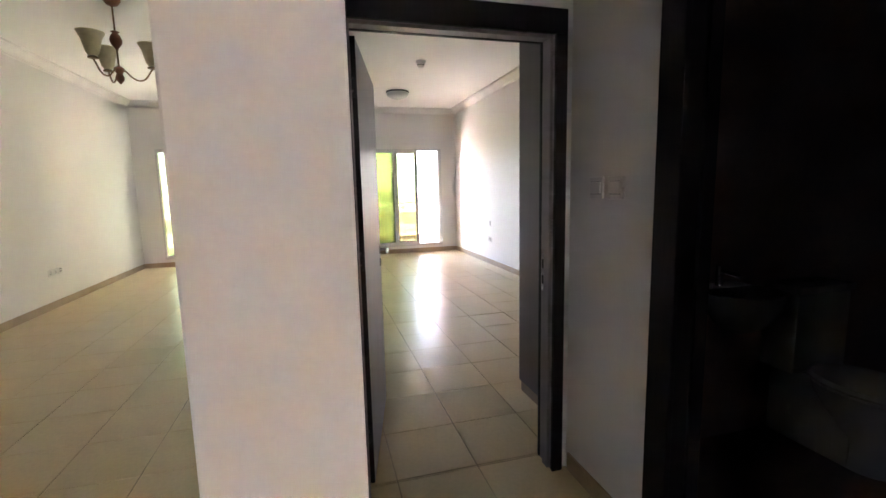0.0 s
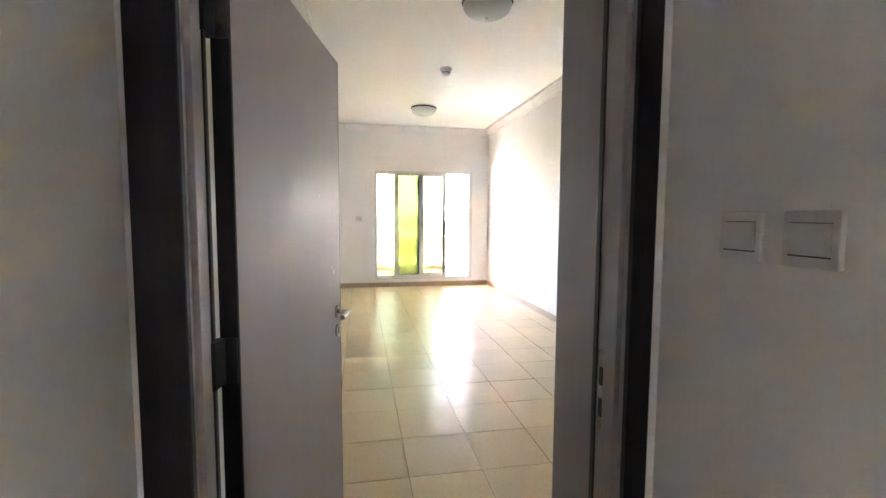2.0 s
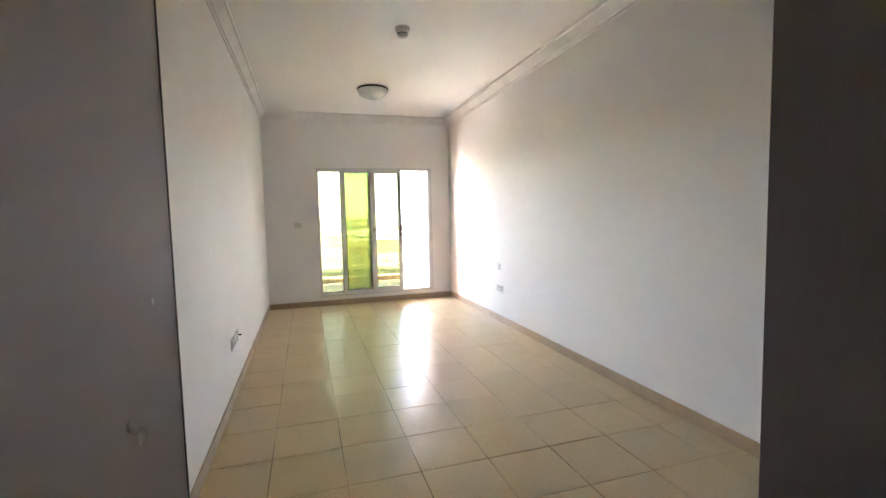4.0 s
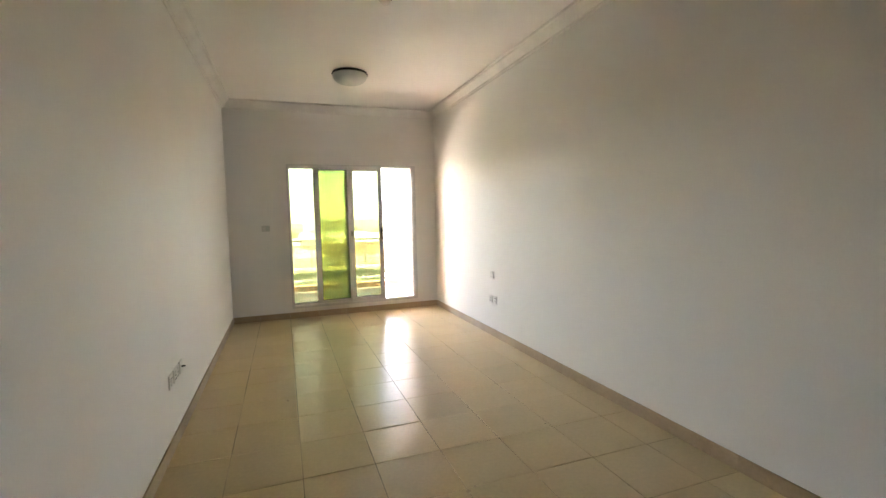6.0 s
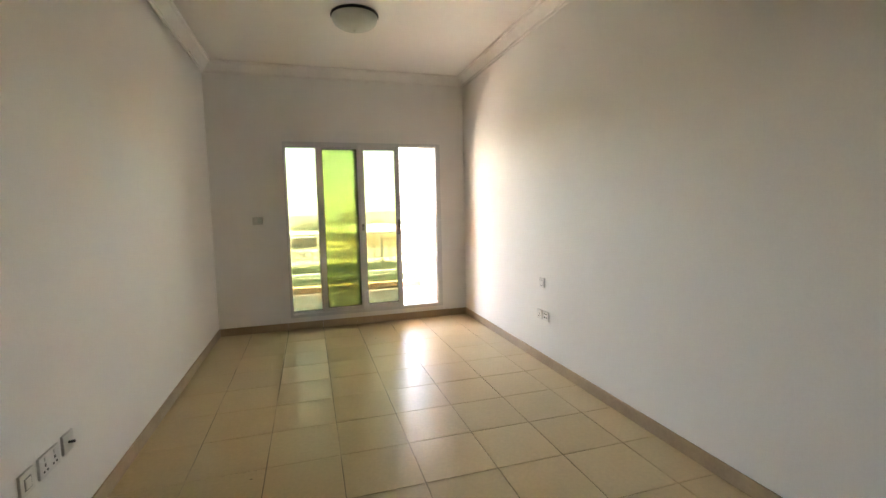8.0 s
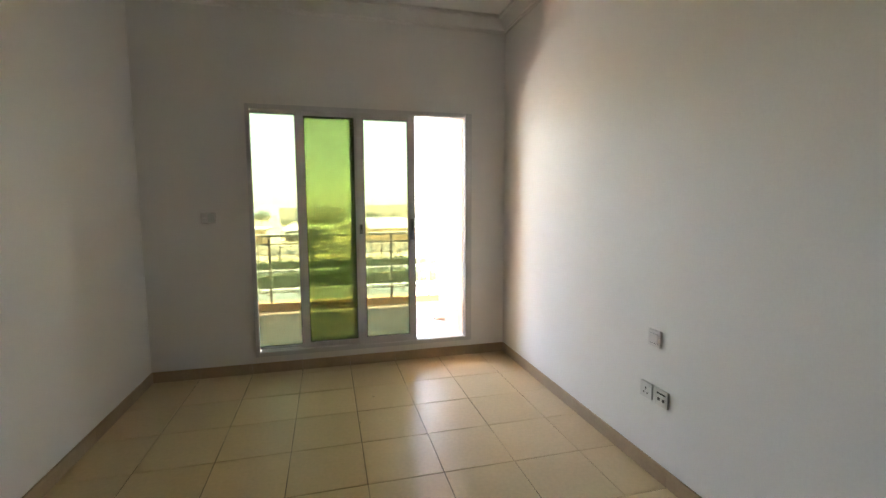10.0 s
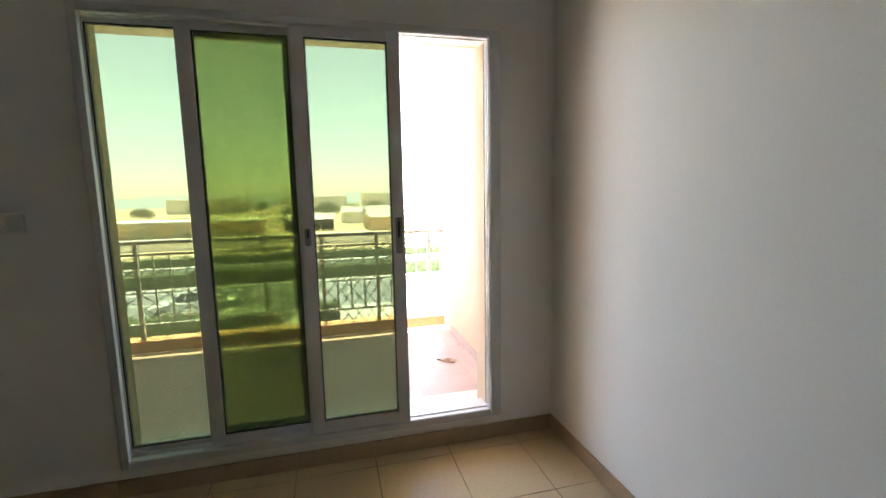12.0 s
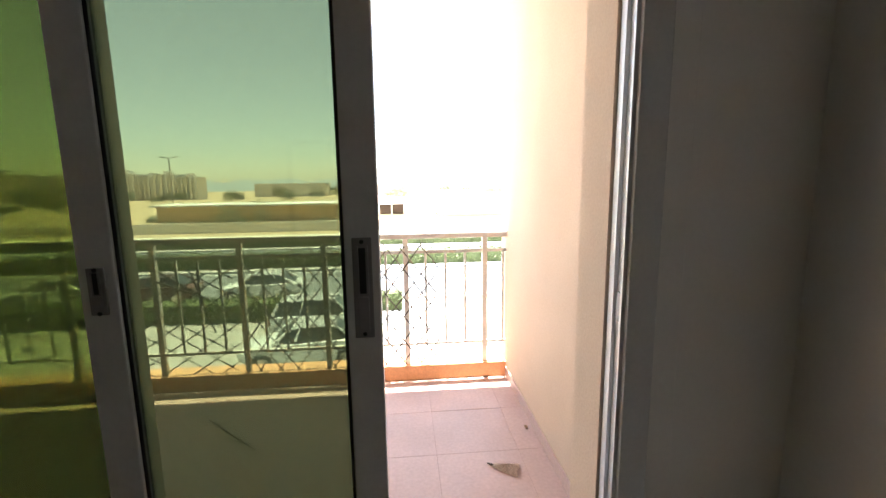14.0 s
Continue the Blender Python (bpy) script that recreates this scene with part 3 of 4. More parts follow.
# ---- sockets and switches ----
def plate(name, label, category, at, rz, kind_of, group):
    """A wall plate of 86 mm; its face looks along local -y."""
    t = thing(name, label, category, group, at, rz)
    h = 0.044
    hw = 0.073 if kind_of == "twin" else h
    part("faceplate", box(bmesh.new(), -hw, hw, -0.011, 0.0, -h, h, bevel=0.003), M["plastic"], t)
    if kind_of == "socket":
        bm = bmesh.new()
        box(bm, -0.004, 0.004, -0.0125, -0.0108, 0.004, 0.016)
        for x in (-0.013, 0.013):
            box(bm, x - 0.004, x + 0.004, -0.0125, -0.0108, -0.018, -0.010)
        part("pin_hole", bm, M["hole"], t)
        part("rocker", box(bmesh.new(), 0.018, 0.03, -0.0145, -0.0105, 0.02, 0.034, bevel=0.001), M["plastic"], t)
    elif kind_of == "twin":
        for c in (-0.034, 0.034):
            bm = bmesh.new()
            box(bm, c - 0.004, c + 0.004, -0.0125, -0.0108, -0.004, 0.008)
            for x in (c - 0.012, c + 0.012):
                box(bm, x - 0.004, x + 0.004, -0.0125, -0.0108, -0.026, -0.018)
            part("pin_hole", bm, M["hole"], t)
            part("rocker", box(bmesh.new(), c - 0.006, c + 0.006, -0.0145, -0.0105, 0.018, 0.034, bevel=0.001), M["plastic"], t)
    elif kind_of == "square":
        part("surround", box(bmesh.new(), -0.022, 0.022, -0.0125, -0.0108, -0.026, 0.022), M["grey"], t, "grey outlet surround")
        part("insert", box(bmesh.new(), -0.017, 0.017, -0.0145, -0.0108, -0.021, 0.017, bevel=0.001), M["plastic"], t)
    elif kind_of == "outlet":
        bm = bmesh.new()
        box(bm, -0.03, 0.03, -0.0125, -0.0108, 0.018, 0.026)
        for x in (-0.016, 0.016):
            box(bm, x - 0.008, x + 0.008, -0.0125, -0.0108, -0.016, -0.002)
        part("outlet_slot", bm, M["hole"], t)
    elif kind_of == "rocker":
        part("rocker", box(bmesh.new(), -0.033, 0.033, -0.016, -0.0105, -0.024, 0.024, bevel=0.002), M["plastic"], t)
        part("rocker_gap", box(bmesh.new(), -0.033, 0.033, -0.0118, -0.0108, -0.0267, -0.0243), M["hole"], t)
        part("rocker_gap", box(bmesh.new(), -0.033, 0.033, -0.0118, -0.0108, 0.0245, 0.0262), M["grey"], t)
    elif kind_of == "cable":
        bm = cyl(bmesh.new(), (0, -0.010, 0), (0, -0.035, 0.002), 0.006, seg=12)
        part("cable_stub", bm, M["hole"], t)
    return t


G = "wall plates"
plate("wall_socket", "white three-pin wall socket near the floor", "socket", (W, -2.055, 0.455), -90, "socket", G)
plate("data_outlet", "white twin data outlet beside a wall socket", "outlet", (W, -2.17, 0.455), -90, "outlet", G)
plate("light_switch", "white light switch on the plain bedroom wall", "switch", (W, -2.10, 0.755), -90, "rocker", G)
t = thing("thermostat", "small pale grey thermostat box beside the balcony door", "thermostat", "wall plates", at=(0.494, 0.0, 1.358))
part("housing", box(bmesh.new(), -0.056, 0.056, -0.024, 0.0, -0.044, 0.044, bevel=0.004), M["thermo"], t)
part("dial_panel", box(bmesh.new(), 0.0, 0.048, -0.027, -0.0235, -0.034, 0.034, bevel=0.002), M["frost"], t, "grey dial panel")
part("selector", box(bmesh.new(), -0.04, -0.012, -0.028, -0.0235, -0.006, 0.006, bevel=0.001), M["plastic"], t)
plate("data_outlet", "white square data outlet beside a twin socket", "outlet", (0.0, -3.705, 0.455), 90, "square", G)
plate("wall_socket", "white twin three-pin wall socket near the floor", "socket", (0.0, -3.553, 0.455), 90, "twin", G)
plate("cable_outlet", "white aerial plate with a black cable stub", "outlet", (0.0, -3.405, 0.46), 90, "cable", G)
plate("light_switch", "white light switch in the hall", "switch", (HALL_R, -8.268, 1.40), -90, "rocker", G)
plate("light_switch", "white light switch in the hall", "switch", (HALL_R, -8.142, 1.40), -90, "rocker", G)
for k, kd in ((0, "socket"), (0.11, "socket"), (0.22, "outlet")):
    plate("wall_socket", "white wall socket on the living room wall", "socket", (LIV, -3.1 + k, 0.46), 90, kd, G)

# ---- ceiling lamps, detector ----
def dome(at):
    t = thing("ceiling_lamp", "round frosted glass ceiling lamp with dark metal base, unlit", "ceiling lamp", "ceiling lamps", at)
    part("base", lathe(bmesh.new(), [(0.19, 0.0), (0.203, -0.006), (0.207, -0.022), (0.20, -0.027), (0.17, -0.028)], seg=48), M["wenge"], t, "dark brown base ring", smooth=True)
    prof = [(0.194, -0.026), (0.199, -0.036), (0.194, -0.052)]
    for k in range(1, 9):
        a = k / 9 * math.pi / 2
        prof.append((0.192 * math.cos(a), -0.052 - 0.085 * math.sin(a)))
    prof.append((0.012, -0.138))
    part("bowl", lathe(bmesh.new(), prof, seg=48), M["frost"], t, "frosted glass bowl", smooth=True)
    part("finial", lathe(bmesh.new(), [(0.016, -0.136), (0.018, -0.142), (0.011, -0.149), (0.003, -0.152)], seg=16), M["frost"], t, smooth=True)
    return t


l1 = dome((1.54, -1.62, CEIL))
copy_thing(l1, pose(1.545, -5.24, CEIL))
t = thing("smoke_detector", "small white round smoke detector on the ceiling", "detector", at=(1.53, -3.555, CEIL))
part("base", lathe(bmesh.new(), [(0.066, 0), (0.07, -0.006), (0.068, -0.022), (0.056, -0.046), (0.05, -0.05)], seg=32), M["plastic"], t, smooth=True)
part("sensor_head", lathe(bmesh.new(), [(0.044, -0.0495), (0.046, -0.066), (0.04, -0.08), (0.028, -0.089), (0.01, -0.092)], seg=32), M["plastic"], t, smooth=True)
part("vent_ring", lathe(bmesh.new(), [(0.046, -0.0505), (0.0495, -0.052), (0.0495, -0.058), (0.0465, -0.06)], seg=32), M["hole"], t, smooth=True)

# ---- chandelier in the living room ----
def chandelier(at):
    t = thing("chandelier", "three-arm bronze chandelier with cream glass shades", "chandelier", at=at)
    part("canopy", lathe(bmesh.new(), [(0.07, 0), (0.068, -0.012), (0.045, -0.045), (0.012, -0.06)], seg=28), M["redwood"], t, smooth=True)
    part("stem", cyl(bmesh.new(), (0, 0, -0.06), (0, 0, -0.64), 0.007, seg=12), M["brass"], t, smooth=True)
    part("upper_vase", lathe(bmesh.new(), [(0.012, -0.265), (0.035, -0.275), (0.02, -0.285), (0.038, -0.31), (0.05, -0.345), (0.043, -0.38), (0.018, -0.415), (0.012, -0.425)], seg=24), M["redwood"], t, smooth=True)
    part("lower_vase", lathe(bmesh.new(), [(0.012, -0.57), (0.04, -0.59), (0.045, -0.61), (0.022, -0.64), (0.036, -0.67), (0.03, -0.70), (0.006, -0.73)], seg=24), M["redwood"], t, smooth=True)
    for k in range(3):
        a = radians(k * 120 + 248)
        c, s = math.cos(a), math.sin(a)
        cu = bpy.data.curves.new("arm", "CURVE")
        cu.dimensions, cu.bevel_depth, cu.bevel_resolution = "3D", 0.007, 3
        sp = cu.splines.new("BEZIER")
        sp.bezier_points.add(2)
        for bp, (r, z) in zip(sp.bezier_points, ((0.03, -0.60), (0.16, -0.69), (0.265, -0.58))):
            bp.co = (r * c, r * s, z)
            bp.handle_left_type = bp.handle_right_type = "AUTO"
        tmp = new("tmp", cu)
        me = bpy.data.meshes.new_from_object(tmp.evaluated_get(bpy.context.evaluated_depsgraph_get()))
        bpy.data.objects.remove(tmp)
        me.materials.append(M["brass"])
        arm = new("arm", me)
        arm.parent = t
        o = new("cup", mesh("cup", lathe(bmesh.new(), [(0.012, -0.58), (0.04, -0.575), (0.042, -0.567), (0.02, -0.555)], (0.265 * c, 0.265 * s), 20), M["brass"], True))
        o.parent = arm
        bm = bmesh.new()
        prof = [(0.03, -0.555), (0.05, -0.53), (0.062, -0.48), (0.075, -0.42), (0.105, -0.36), (0.101, -0.36), (0.07, -0.42), (0.057, -0.48), (0.046, -0.527), (0.026, -0.55)]
        o = new("shade", mesh("shade", lathe(bm, prof, (0.265 * c, 0.265 * s), 28), M["cream"], True))
        o.parent = arm
    return t


chandelier((-1.62, -4.9, CEIL))

# ---- bathroom fittings ----
def toilet(at):
    t = thing("toilet", "ceramic close-coupled toilet greyed for the dark bathroom's shade", "toilet", at=at)
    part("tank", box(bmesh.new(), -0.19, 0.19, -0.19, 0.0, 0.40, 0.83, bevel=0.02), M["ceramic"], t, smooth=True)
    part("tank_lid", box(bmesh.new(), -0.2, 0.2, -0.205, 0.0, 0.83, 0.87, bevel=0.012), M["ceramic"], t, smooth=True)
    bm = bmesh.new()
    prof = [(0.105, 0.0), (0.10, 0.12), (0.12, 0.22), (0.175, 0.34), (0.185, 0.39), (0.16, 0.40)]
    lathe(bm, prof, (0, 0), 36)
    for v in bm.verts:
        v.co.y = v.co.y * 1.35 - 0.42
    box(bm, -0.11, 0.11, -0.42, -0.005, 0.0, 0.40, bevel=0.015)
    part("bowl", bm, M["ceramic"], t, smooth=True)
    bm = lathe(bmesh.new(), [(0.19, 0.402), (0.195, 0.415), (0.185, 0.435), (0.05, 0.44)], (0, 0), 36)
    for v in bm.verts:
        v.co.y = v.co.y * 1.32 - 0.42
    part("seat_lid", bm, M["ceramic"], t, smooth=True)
    part("flush_button", lathe(bmesh.new(), [(0.025, 0.869), (0.025, 0.876), (0.018, 0.878)], (0, -0.1), 20), M["chrome"], t, smooth=True)


toilet((2.60, DW0 - 0.014, 0))
t = thing("washbasin", "ceramic wall-hung washbasin greyed for shade, with chrome tap", "washbasin", at=(2.02, DW0 - 0.012, 0))
bm = lathe(bmesh.new(), [(0.05, 0.68), (0.14, 0.72), (0.21, 0.80), (0.24, 0.86), (0.245, 0.885), (0.225, 0.888), (0.18, 0.82), (0.1, 0.76), (0.03, 0.755)], (0, 0), 40)
for v in bm.verts:
    v.co.x, v.co.y = v.co.x * 0.8, v.co.y * 0.72 - 0.20
box(bm, -0.17, 0.17, -0.12, -0.002, 0.78, 0.888, bevel=0.01)
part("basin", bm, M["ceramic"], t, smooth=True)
bm = cyl(bmesh.new(), (0, -0.07, 0.885), (0, -0.07, 0.99), 0.018, seg=16)
cyl(bm, (0, -0.07, 0.965), (0, -0.19, 0.955), 0.012, seg=14)
part("tap", bm, M["chrome"], t, "chrome mixer tap", smooth=True)

# ---- balcony ----
solid("balcony_slab", B(BAL0 - 0.2, BAL1 + 0.2, 0.201, 2.15, -0.2, BALZ - 0.0015), M["balcgrout"], "concrete balcony slab", "balcony floor")
bal_floor = bpy.data.objects["balcony_slab"]
solid("balcony_wall_near", B(BAL1, BAL1 + 0.2, 0.201, 2.16, BALZ - 0.003, 3.4), M["peach"], "peach painted rendered balcony side wall", "wall")
solid("balcony_wall_far", B(BAL0 - 0.2, BAL0, 0.201, 2.16, BALZ - 0.003, 3.4), M["peach"], "peach painted rendered balcony side wall", "wall")
solid("balcony_ceiling", B(BAL0, BAL1, 0.201, 2.15, BALC, 3.4), M["peach"], "peach painted balcony soffit", "ceiling")
solid("balcony_upstand", B(BAL0 + 0.001, BAL1 - 0.001, BALY, 2.149, BALZ - 0.003, 0.188, bevel=0.006), M["orange"], "terracotta painted upstand under the balcony railing", "upstand")
solid("balcony_step", B(BAL0 + 0.001, BAL1 - 0.001, 0.202, 0.385, BALZ - 0.003, 0.122, bevel=0.004), M["marble"], "white marble step along the balcony door", "step")
bm = bmesh.new()
box(bm, BAL1 - 0.008, BAL1 - 0.0005, 0.387, BALY - 0.001, BALZ, 0.15, bevel=0.002)
solid("skirting_balcony", bm, M["balctile"], "rose tile skirting along the balcony wall", "skirting")

rail = thing("balcony_railing", "cream painted steel balcony railing with upright bars", "railing", at=(0, 2.04, 0))
part("top_rail", box(bmesh.new(), BAL0, BAL1, -0.03, 0.03, 1.045, 1.085, bevel=0.008), M["rail"], rail)
part("upper_rail", box(bmesh.new(), BAL0, BAL1, -0.008, 0.008, 0.945, 0.967, bevel=0.003), M["rail"], rail)
part("bottom_rail", box(bmesh.new(), BAL0, BAL1, -0.008, 0.008, 0.315, 0.335, bevel=0.003), M["rail"], rail)
post_me = mesh("post", box(bmesh.new(), -0.017, 0.017, -0.017, 0.017, 0.186, 1.046, bevel=0.003), M["rail"])
bar_me = mesh("bar", box(bmesh.new(), -0.0075, 0.0075, -0.0075, 0.0075, 0.325, 0.956, bevel=0.002), M["rail"])
x, k = 2.80, 0
while x > BAL0 + 0.02:
    o = new("post" if k % 4 == 0 else "bar", post_me if k % 4 == 0 else bar_me)
    o.parent, o.location = rail, (x, 0, 0)
    x -= 0.131
    k += 1
o = new("bar", bar_me)
o.parent, o.location = rail, (2.925, 0, 0)

# trellis of thin dark strips tied to the railing's inner side
trel = thing("trellis", "weathered expanding trellis of thin dark strips tied to the railing", "trellis", at=(0, 2.0, 0))
rng = random.Random(4)
def strip(a, b, y, r=0.0043):
    a, b = Vector((a[0], y, a[1])), Vector((b[0], y, b[1]))
    mid = (a + b) / 2 + Vector((rng.uniform(-0.006, 0.006), rng.uniform(-0.004, 0.004), rng.uniform(-0.006, 0.006)))
    bm = cyl(bmesh.new(), a, mid, r, seg=6)
    cyl(bm, mid, b, r, seg=6)
    part("strip", bm, M["cane"], trel)


def lattice(x0, x1, z0, z1, run, pitch, loss):
    """Crossing strips between x0 and x1; some are broken off short."""
    x = x0 - run
    while x < x1:
        for sgn in (1, -1):
            j = rng.uniform(-0.01, 0.01)
            lift = rng.uniform(-0.01, 0.05)
            pa, pb = (x + j, z0 if sgn > 0 else z1 + lift), (x + run + j, z1 + lift if sgn > 0 else z0)
            f0 = max(0.0, (x0 + rng.uniform(0, 0.02) - pa[0]) / run)
            f1 = min(1.0, (x1 + rng.uniform(-0.04, 0.02) - pa[0]) / run)
            if rng.random() < loss:
                f1 = min(f1, rng.uniform(0.5, 0.9))
            if f1 - f0 > 0.08:
                at = [(pa[0] + f * run, pa[1] + f * (pb[1] - pa[1])) for f in (f0, f1)]
                strip(at[0], at[1], 0.004 * sgn)
        x += pitch


lattice(1.22, 2.50, 0.20, 0.98, 0.60, 0.116, 0.12)
lattice(-0.46, 1.20, 0.20, 0.86, 1.05, 0.185, 0.2)
strip((0.95, 0.86), (1.06, 0.48), -0.012, 0.006)
strip((0.72, 0.83), (1.03, 0.70), -0.014, 0.006)

# litter on the balcony floor
def stick(a, b, r):
    t = thing("stick", "broken dark trellis strip lying on the balcony floor", "stick", "fallen strips", at=(a[0], a[1], BALZ + r))
    bm = cyl(bmesh.new(), (0, 0, 0), (b[0] - a[0], b[1] - a[1], 0.002), r, seg=6)
    part("strip", bm, M["cane"], t)


stick((1.14, 1.615), (1.50, 1.285), 0.005)
stick((1.20, 1.56), (1.275, 1.58), 0.004)
stick((1.295, 1.42), (1.43, 1.355), 0.004)


def dry_leaf(at, size, rz, seed):
    r = random.Random(seed)
    t = thing("dry_leaf", "curled dry brown leaf on the balcony floor", "leaf", "dry leaves", at, rz)
    bm = bmesh.new()
    grid = [[bm.verts.new(((i / 6 - 0.5) * size * (1 - 0.5 * abs(j / 4 - 0.5)), (j / 4 - 0.5) * size * 0.6 * math.sin(math.pi * (0.15 + 0.7 * i / 6)),
                           0.002 + size * 0.9 * (j / 4 - 0.5) ** 2 + size * 0.15 * math.sin(i * 0.9 + seed) ** 2 + r.uniform(0, 0.004))) for j in range(5)] for i in range(7)]
    for i in range(6):
        for j in range(4):
            bm.faces.new((grid[i][j], grid[i + 1][j], grid[i + 1][j + 1], grid[i][j + 1]))
    bmesh.ops.solidify(bm, geom=bm.faces[:], thickness=0.001)
    part("blade", bm, M["leafdry"], t, smooth=True)



def folded_leaf(at, rz):
    """A large dry leaf folded along its midrib, with a dark stalk end."""
    t = thing("dry_leaf", "large folded tan dry leaf on the balcony floor", "leaf", "dry leaves", at, rz)
    bm = bmesh.new()
    rows = []
    for i in range(8):
        u = i / 7
        half = 0.010 + 0.042 * u ** 0.8
        lift = 0.004 + 0.022 * math.sin(u * 2.4)
        rows.append([bm.verts.new((-0.06 + 0.125 * u + 0.006 * math.sin(5 * v + i), v * half, 0.003 + lift * (1 - abs(v)) + 0.004 * (i % 2) * abs(v))) for v in (-1, -0.5, 0, 0.5, 1)])
    for p, q in zip(rows, rows[1:]):
        for k in range(4):
            bm.faces.new((p[k], q[k], q[k + 1], p[k + 1]))
    bmesh.ops.solidify(bm, geom=bm.faces[:], thickness=0.0012)
    part("blade", bm, M["leafdry"], t)
    part("stalk", cyl(bmesh.new(), (-0.055, 0.0, 0.008), (-0.085, 0.012, 0.006), 0.006, 0.003, seg=8), M["cane"], t, "dark stalk end")


folded_leaf((2.71, 1.02, BALZ), -22)
dry_leaf((2.10, 0.61, BALZ), 0.04, 40, 2)
dry_leaf((2.33, 0.585, BALZ), 0.018, 10, 3)
dry_leaf((2.90, 1.34, BALZ), 0.03, 120, 6)


def scrap(at, rz):
    """A crumpled scrap of paper: a small sheet folded in waves."""
    t = thing("paper_scrap", "small crumpled bluish paper scrap on the marble step", "paper", "", at, rz)
    bm = bmesh.new()
    r = random.Random(3)
    g = [[bm.verts.new(((i / 5 - 0.5) * 0.085, (j / 4 - 0.5) * 0.05, 0.002 + 0.012 * abs(math.sin(i * 1.3 + j * 0.8)) + r.uniform(0, 0.004))) for j in range(5)] for i in range(6)]
    for i in range(5):
        for j in range(4):
            bm.faces.new((g[i][j], g[i + 1][j], g[i + 1][j + 1], g[i][j + 1]))
    bmesh.ops.solidify(bm, geom=bm.faces[:], thickness=0.0008)
    part("sheet", bm, M["paper"], t)


scrap((0.905, 0.293, 0.1225), 12)

# ---- outdoors ----
def fall(d):
    """The land falls away gently past the road."""
    return GROUND - 0.02 * min(max(0.0, d - 55), 270.0)


bm = bmesh.new()
ys = [-60, 2.5, 20, 40, 55, 80, 120, 200, 325, 700, 1500, 3500, 9000]
xs = [-9000, -3500, -800, -250, -100, -40, -10, 20, 50, 100, 250, 800, 3500, 9000]
vv = [[bm.verts.new((x, y, fall(y))) for x in xs] for y in ys]
for i in range(len(ys) - 1):
    for j in range(len(xs) - 1):
        bm.faces.new((vv[i][j], vv[i][j + 1], vv[i + 1][j + 1], vv[i + 1][j]))
solid("ground", bm, M["sand"], "dry pale sandy ground reaching the horizon", "ground")


# far skyline ring: horizon haze put in as an even glow
hz = bpy.data.materials.new("horizon_haze_glow")
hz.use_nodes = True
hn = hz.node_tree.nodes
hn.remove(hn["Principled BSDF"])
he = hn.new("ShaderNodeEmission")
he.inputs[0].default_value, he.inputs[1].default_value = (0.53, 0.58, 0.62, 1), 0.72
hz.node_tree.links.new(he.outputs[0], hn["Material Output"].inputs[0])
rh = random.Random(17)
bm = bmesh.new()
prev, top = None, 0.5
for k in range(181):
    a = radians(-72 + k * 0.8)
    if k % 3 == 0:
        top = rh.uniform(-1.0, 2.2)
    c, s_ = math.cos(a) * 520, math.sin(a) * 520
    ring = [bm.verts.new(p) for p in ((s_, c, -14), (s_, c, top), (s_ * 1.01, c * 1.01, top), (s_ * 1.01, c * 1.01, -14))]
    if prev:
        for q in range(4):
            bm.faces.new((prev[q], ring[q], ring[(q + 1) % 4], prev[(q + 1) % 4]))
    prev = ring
solid("backdrop", bm, hz, "glowing pale ring painted as haze along the horizon", "backdrop")


def slab(name, x0, x1, y0, y1, h, material, label, category):
    return solid(name, B(x0, x1, y0, y1, GROUND - 0.3, GROUND + h), M[material], label, category)


slab("pavement_forecourt", -70, 60, 2.6, 22.6, 0.03, "paving", "pale interlock paved forecourt", "pavement")
slab("road_near", -300, 300, 23.0, 31.0, -0.09 + 0.11, "asphalt", "grey asphalt road with parked cars", "road")
slab("road_far", -300, 300, 35.2, 41.2, 0.02, "asphalt", "grey asphalt road beyond the hedge", "road")
slab("pavement_median", -300, 300, 31.25, 34.95, 0.14, "paving", "paved median between the roads", "pavement")
slab("pavement_verge", -300, 300, 41.45, 47.0, 0.14, "paving", "paved verge beyond the road", "pavement")
for nm, y in (("kerb_a", 22.6), ("kerb_b", 31.0), ("kerb_c", 34.95), ("kerb_d", 41.2)):
    solid(nm, B(-300, 300, y + 0.02, y + 0.24, GROUND - 0.3, GROUND + 0.16, bevel=0.02), M["kerb"], "pale concrete kerb", "kerb")
lm = bmesh.new()
for k in range(-30, 30):
    box(lm, k * 6.0, k * 6.0 + 3.0, 27.2, 27.33, GROUND + 0.021, GROUND + 0.026)
for y in (23.5, 30.5):
    box(lm, -200, 200, y, y + 0.12, GROUND + 0.021, GROUND + 0.026)
solid("road_marking", lm, M["roof"], "white painted road lines", "road marking")


def leaves(count, place, size, seed, me_name, material):
    """Many small bent leaf quads; place(rng) gives a point and an outward way."""
    r = random.Random(seed)
    v, f = [], []
    for _ in range(count):
        p, out = place(r)
        a = Vector((r.gauss(0, 1), r.gauss(0, 1), r.gauss(0, 1))).normalized()
        b = out.cross(a)
        if b.length < 1e-3:
            continue
        b.normalize()
        c = (out * 0.6 + a * 0.8).normalized()
        s = size * r.uniform(0.6, 1.4)
        i = len(v)
        v += [p - b * s * 0.5, p + c * s * 0.5 - b * s * 0.1, p + b * s * 0.5, p + c * s * 1.1 + b * s * 0.1]
        f += [(i, i + 1, i + 3), (i + 1, i + 2, i + 3)]
    me = bpy.data.meshes.new(me_name)
    me.from_pydata(v, [], f)
    me.materials.append(material)
    return me


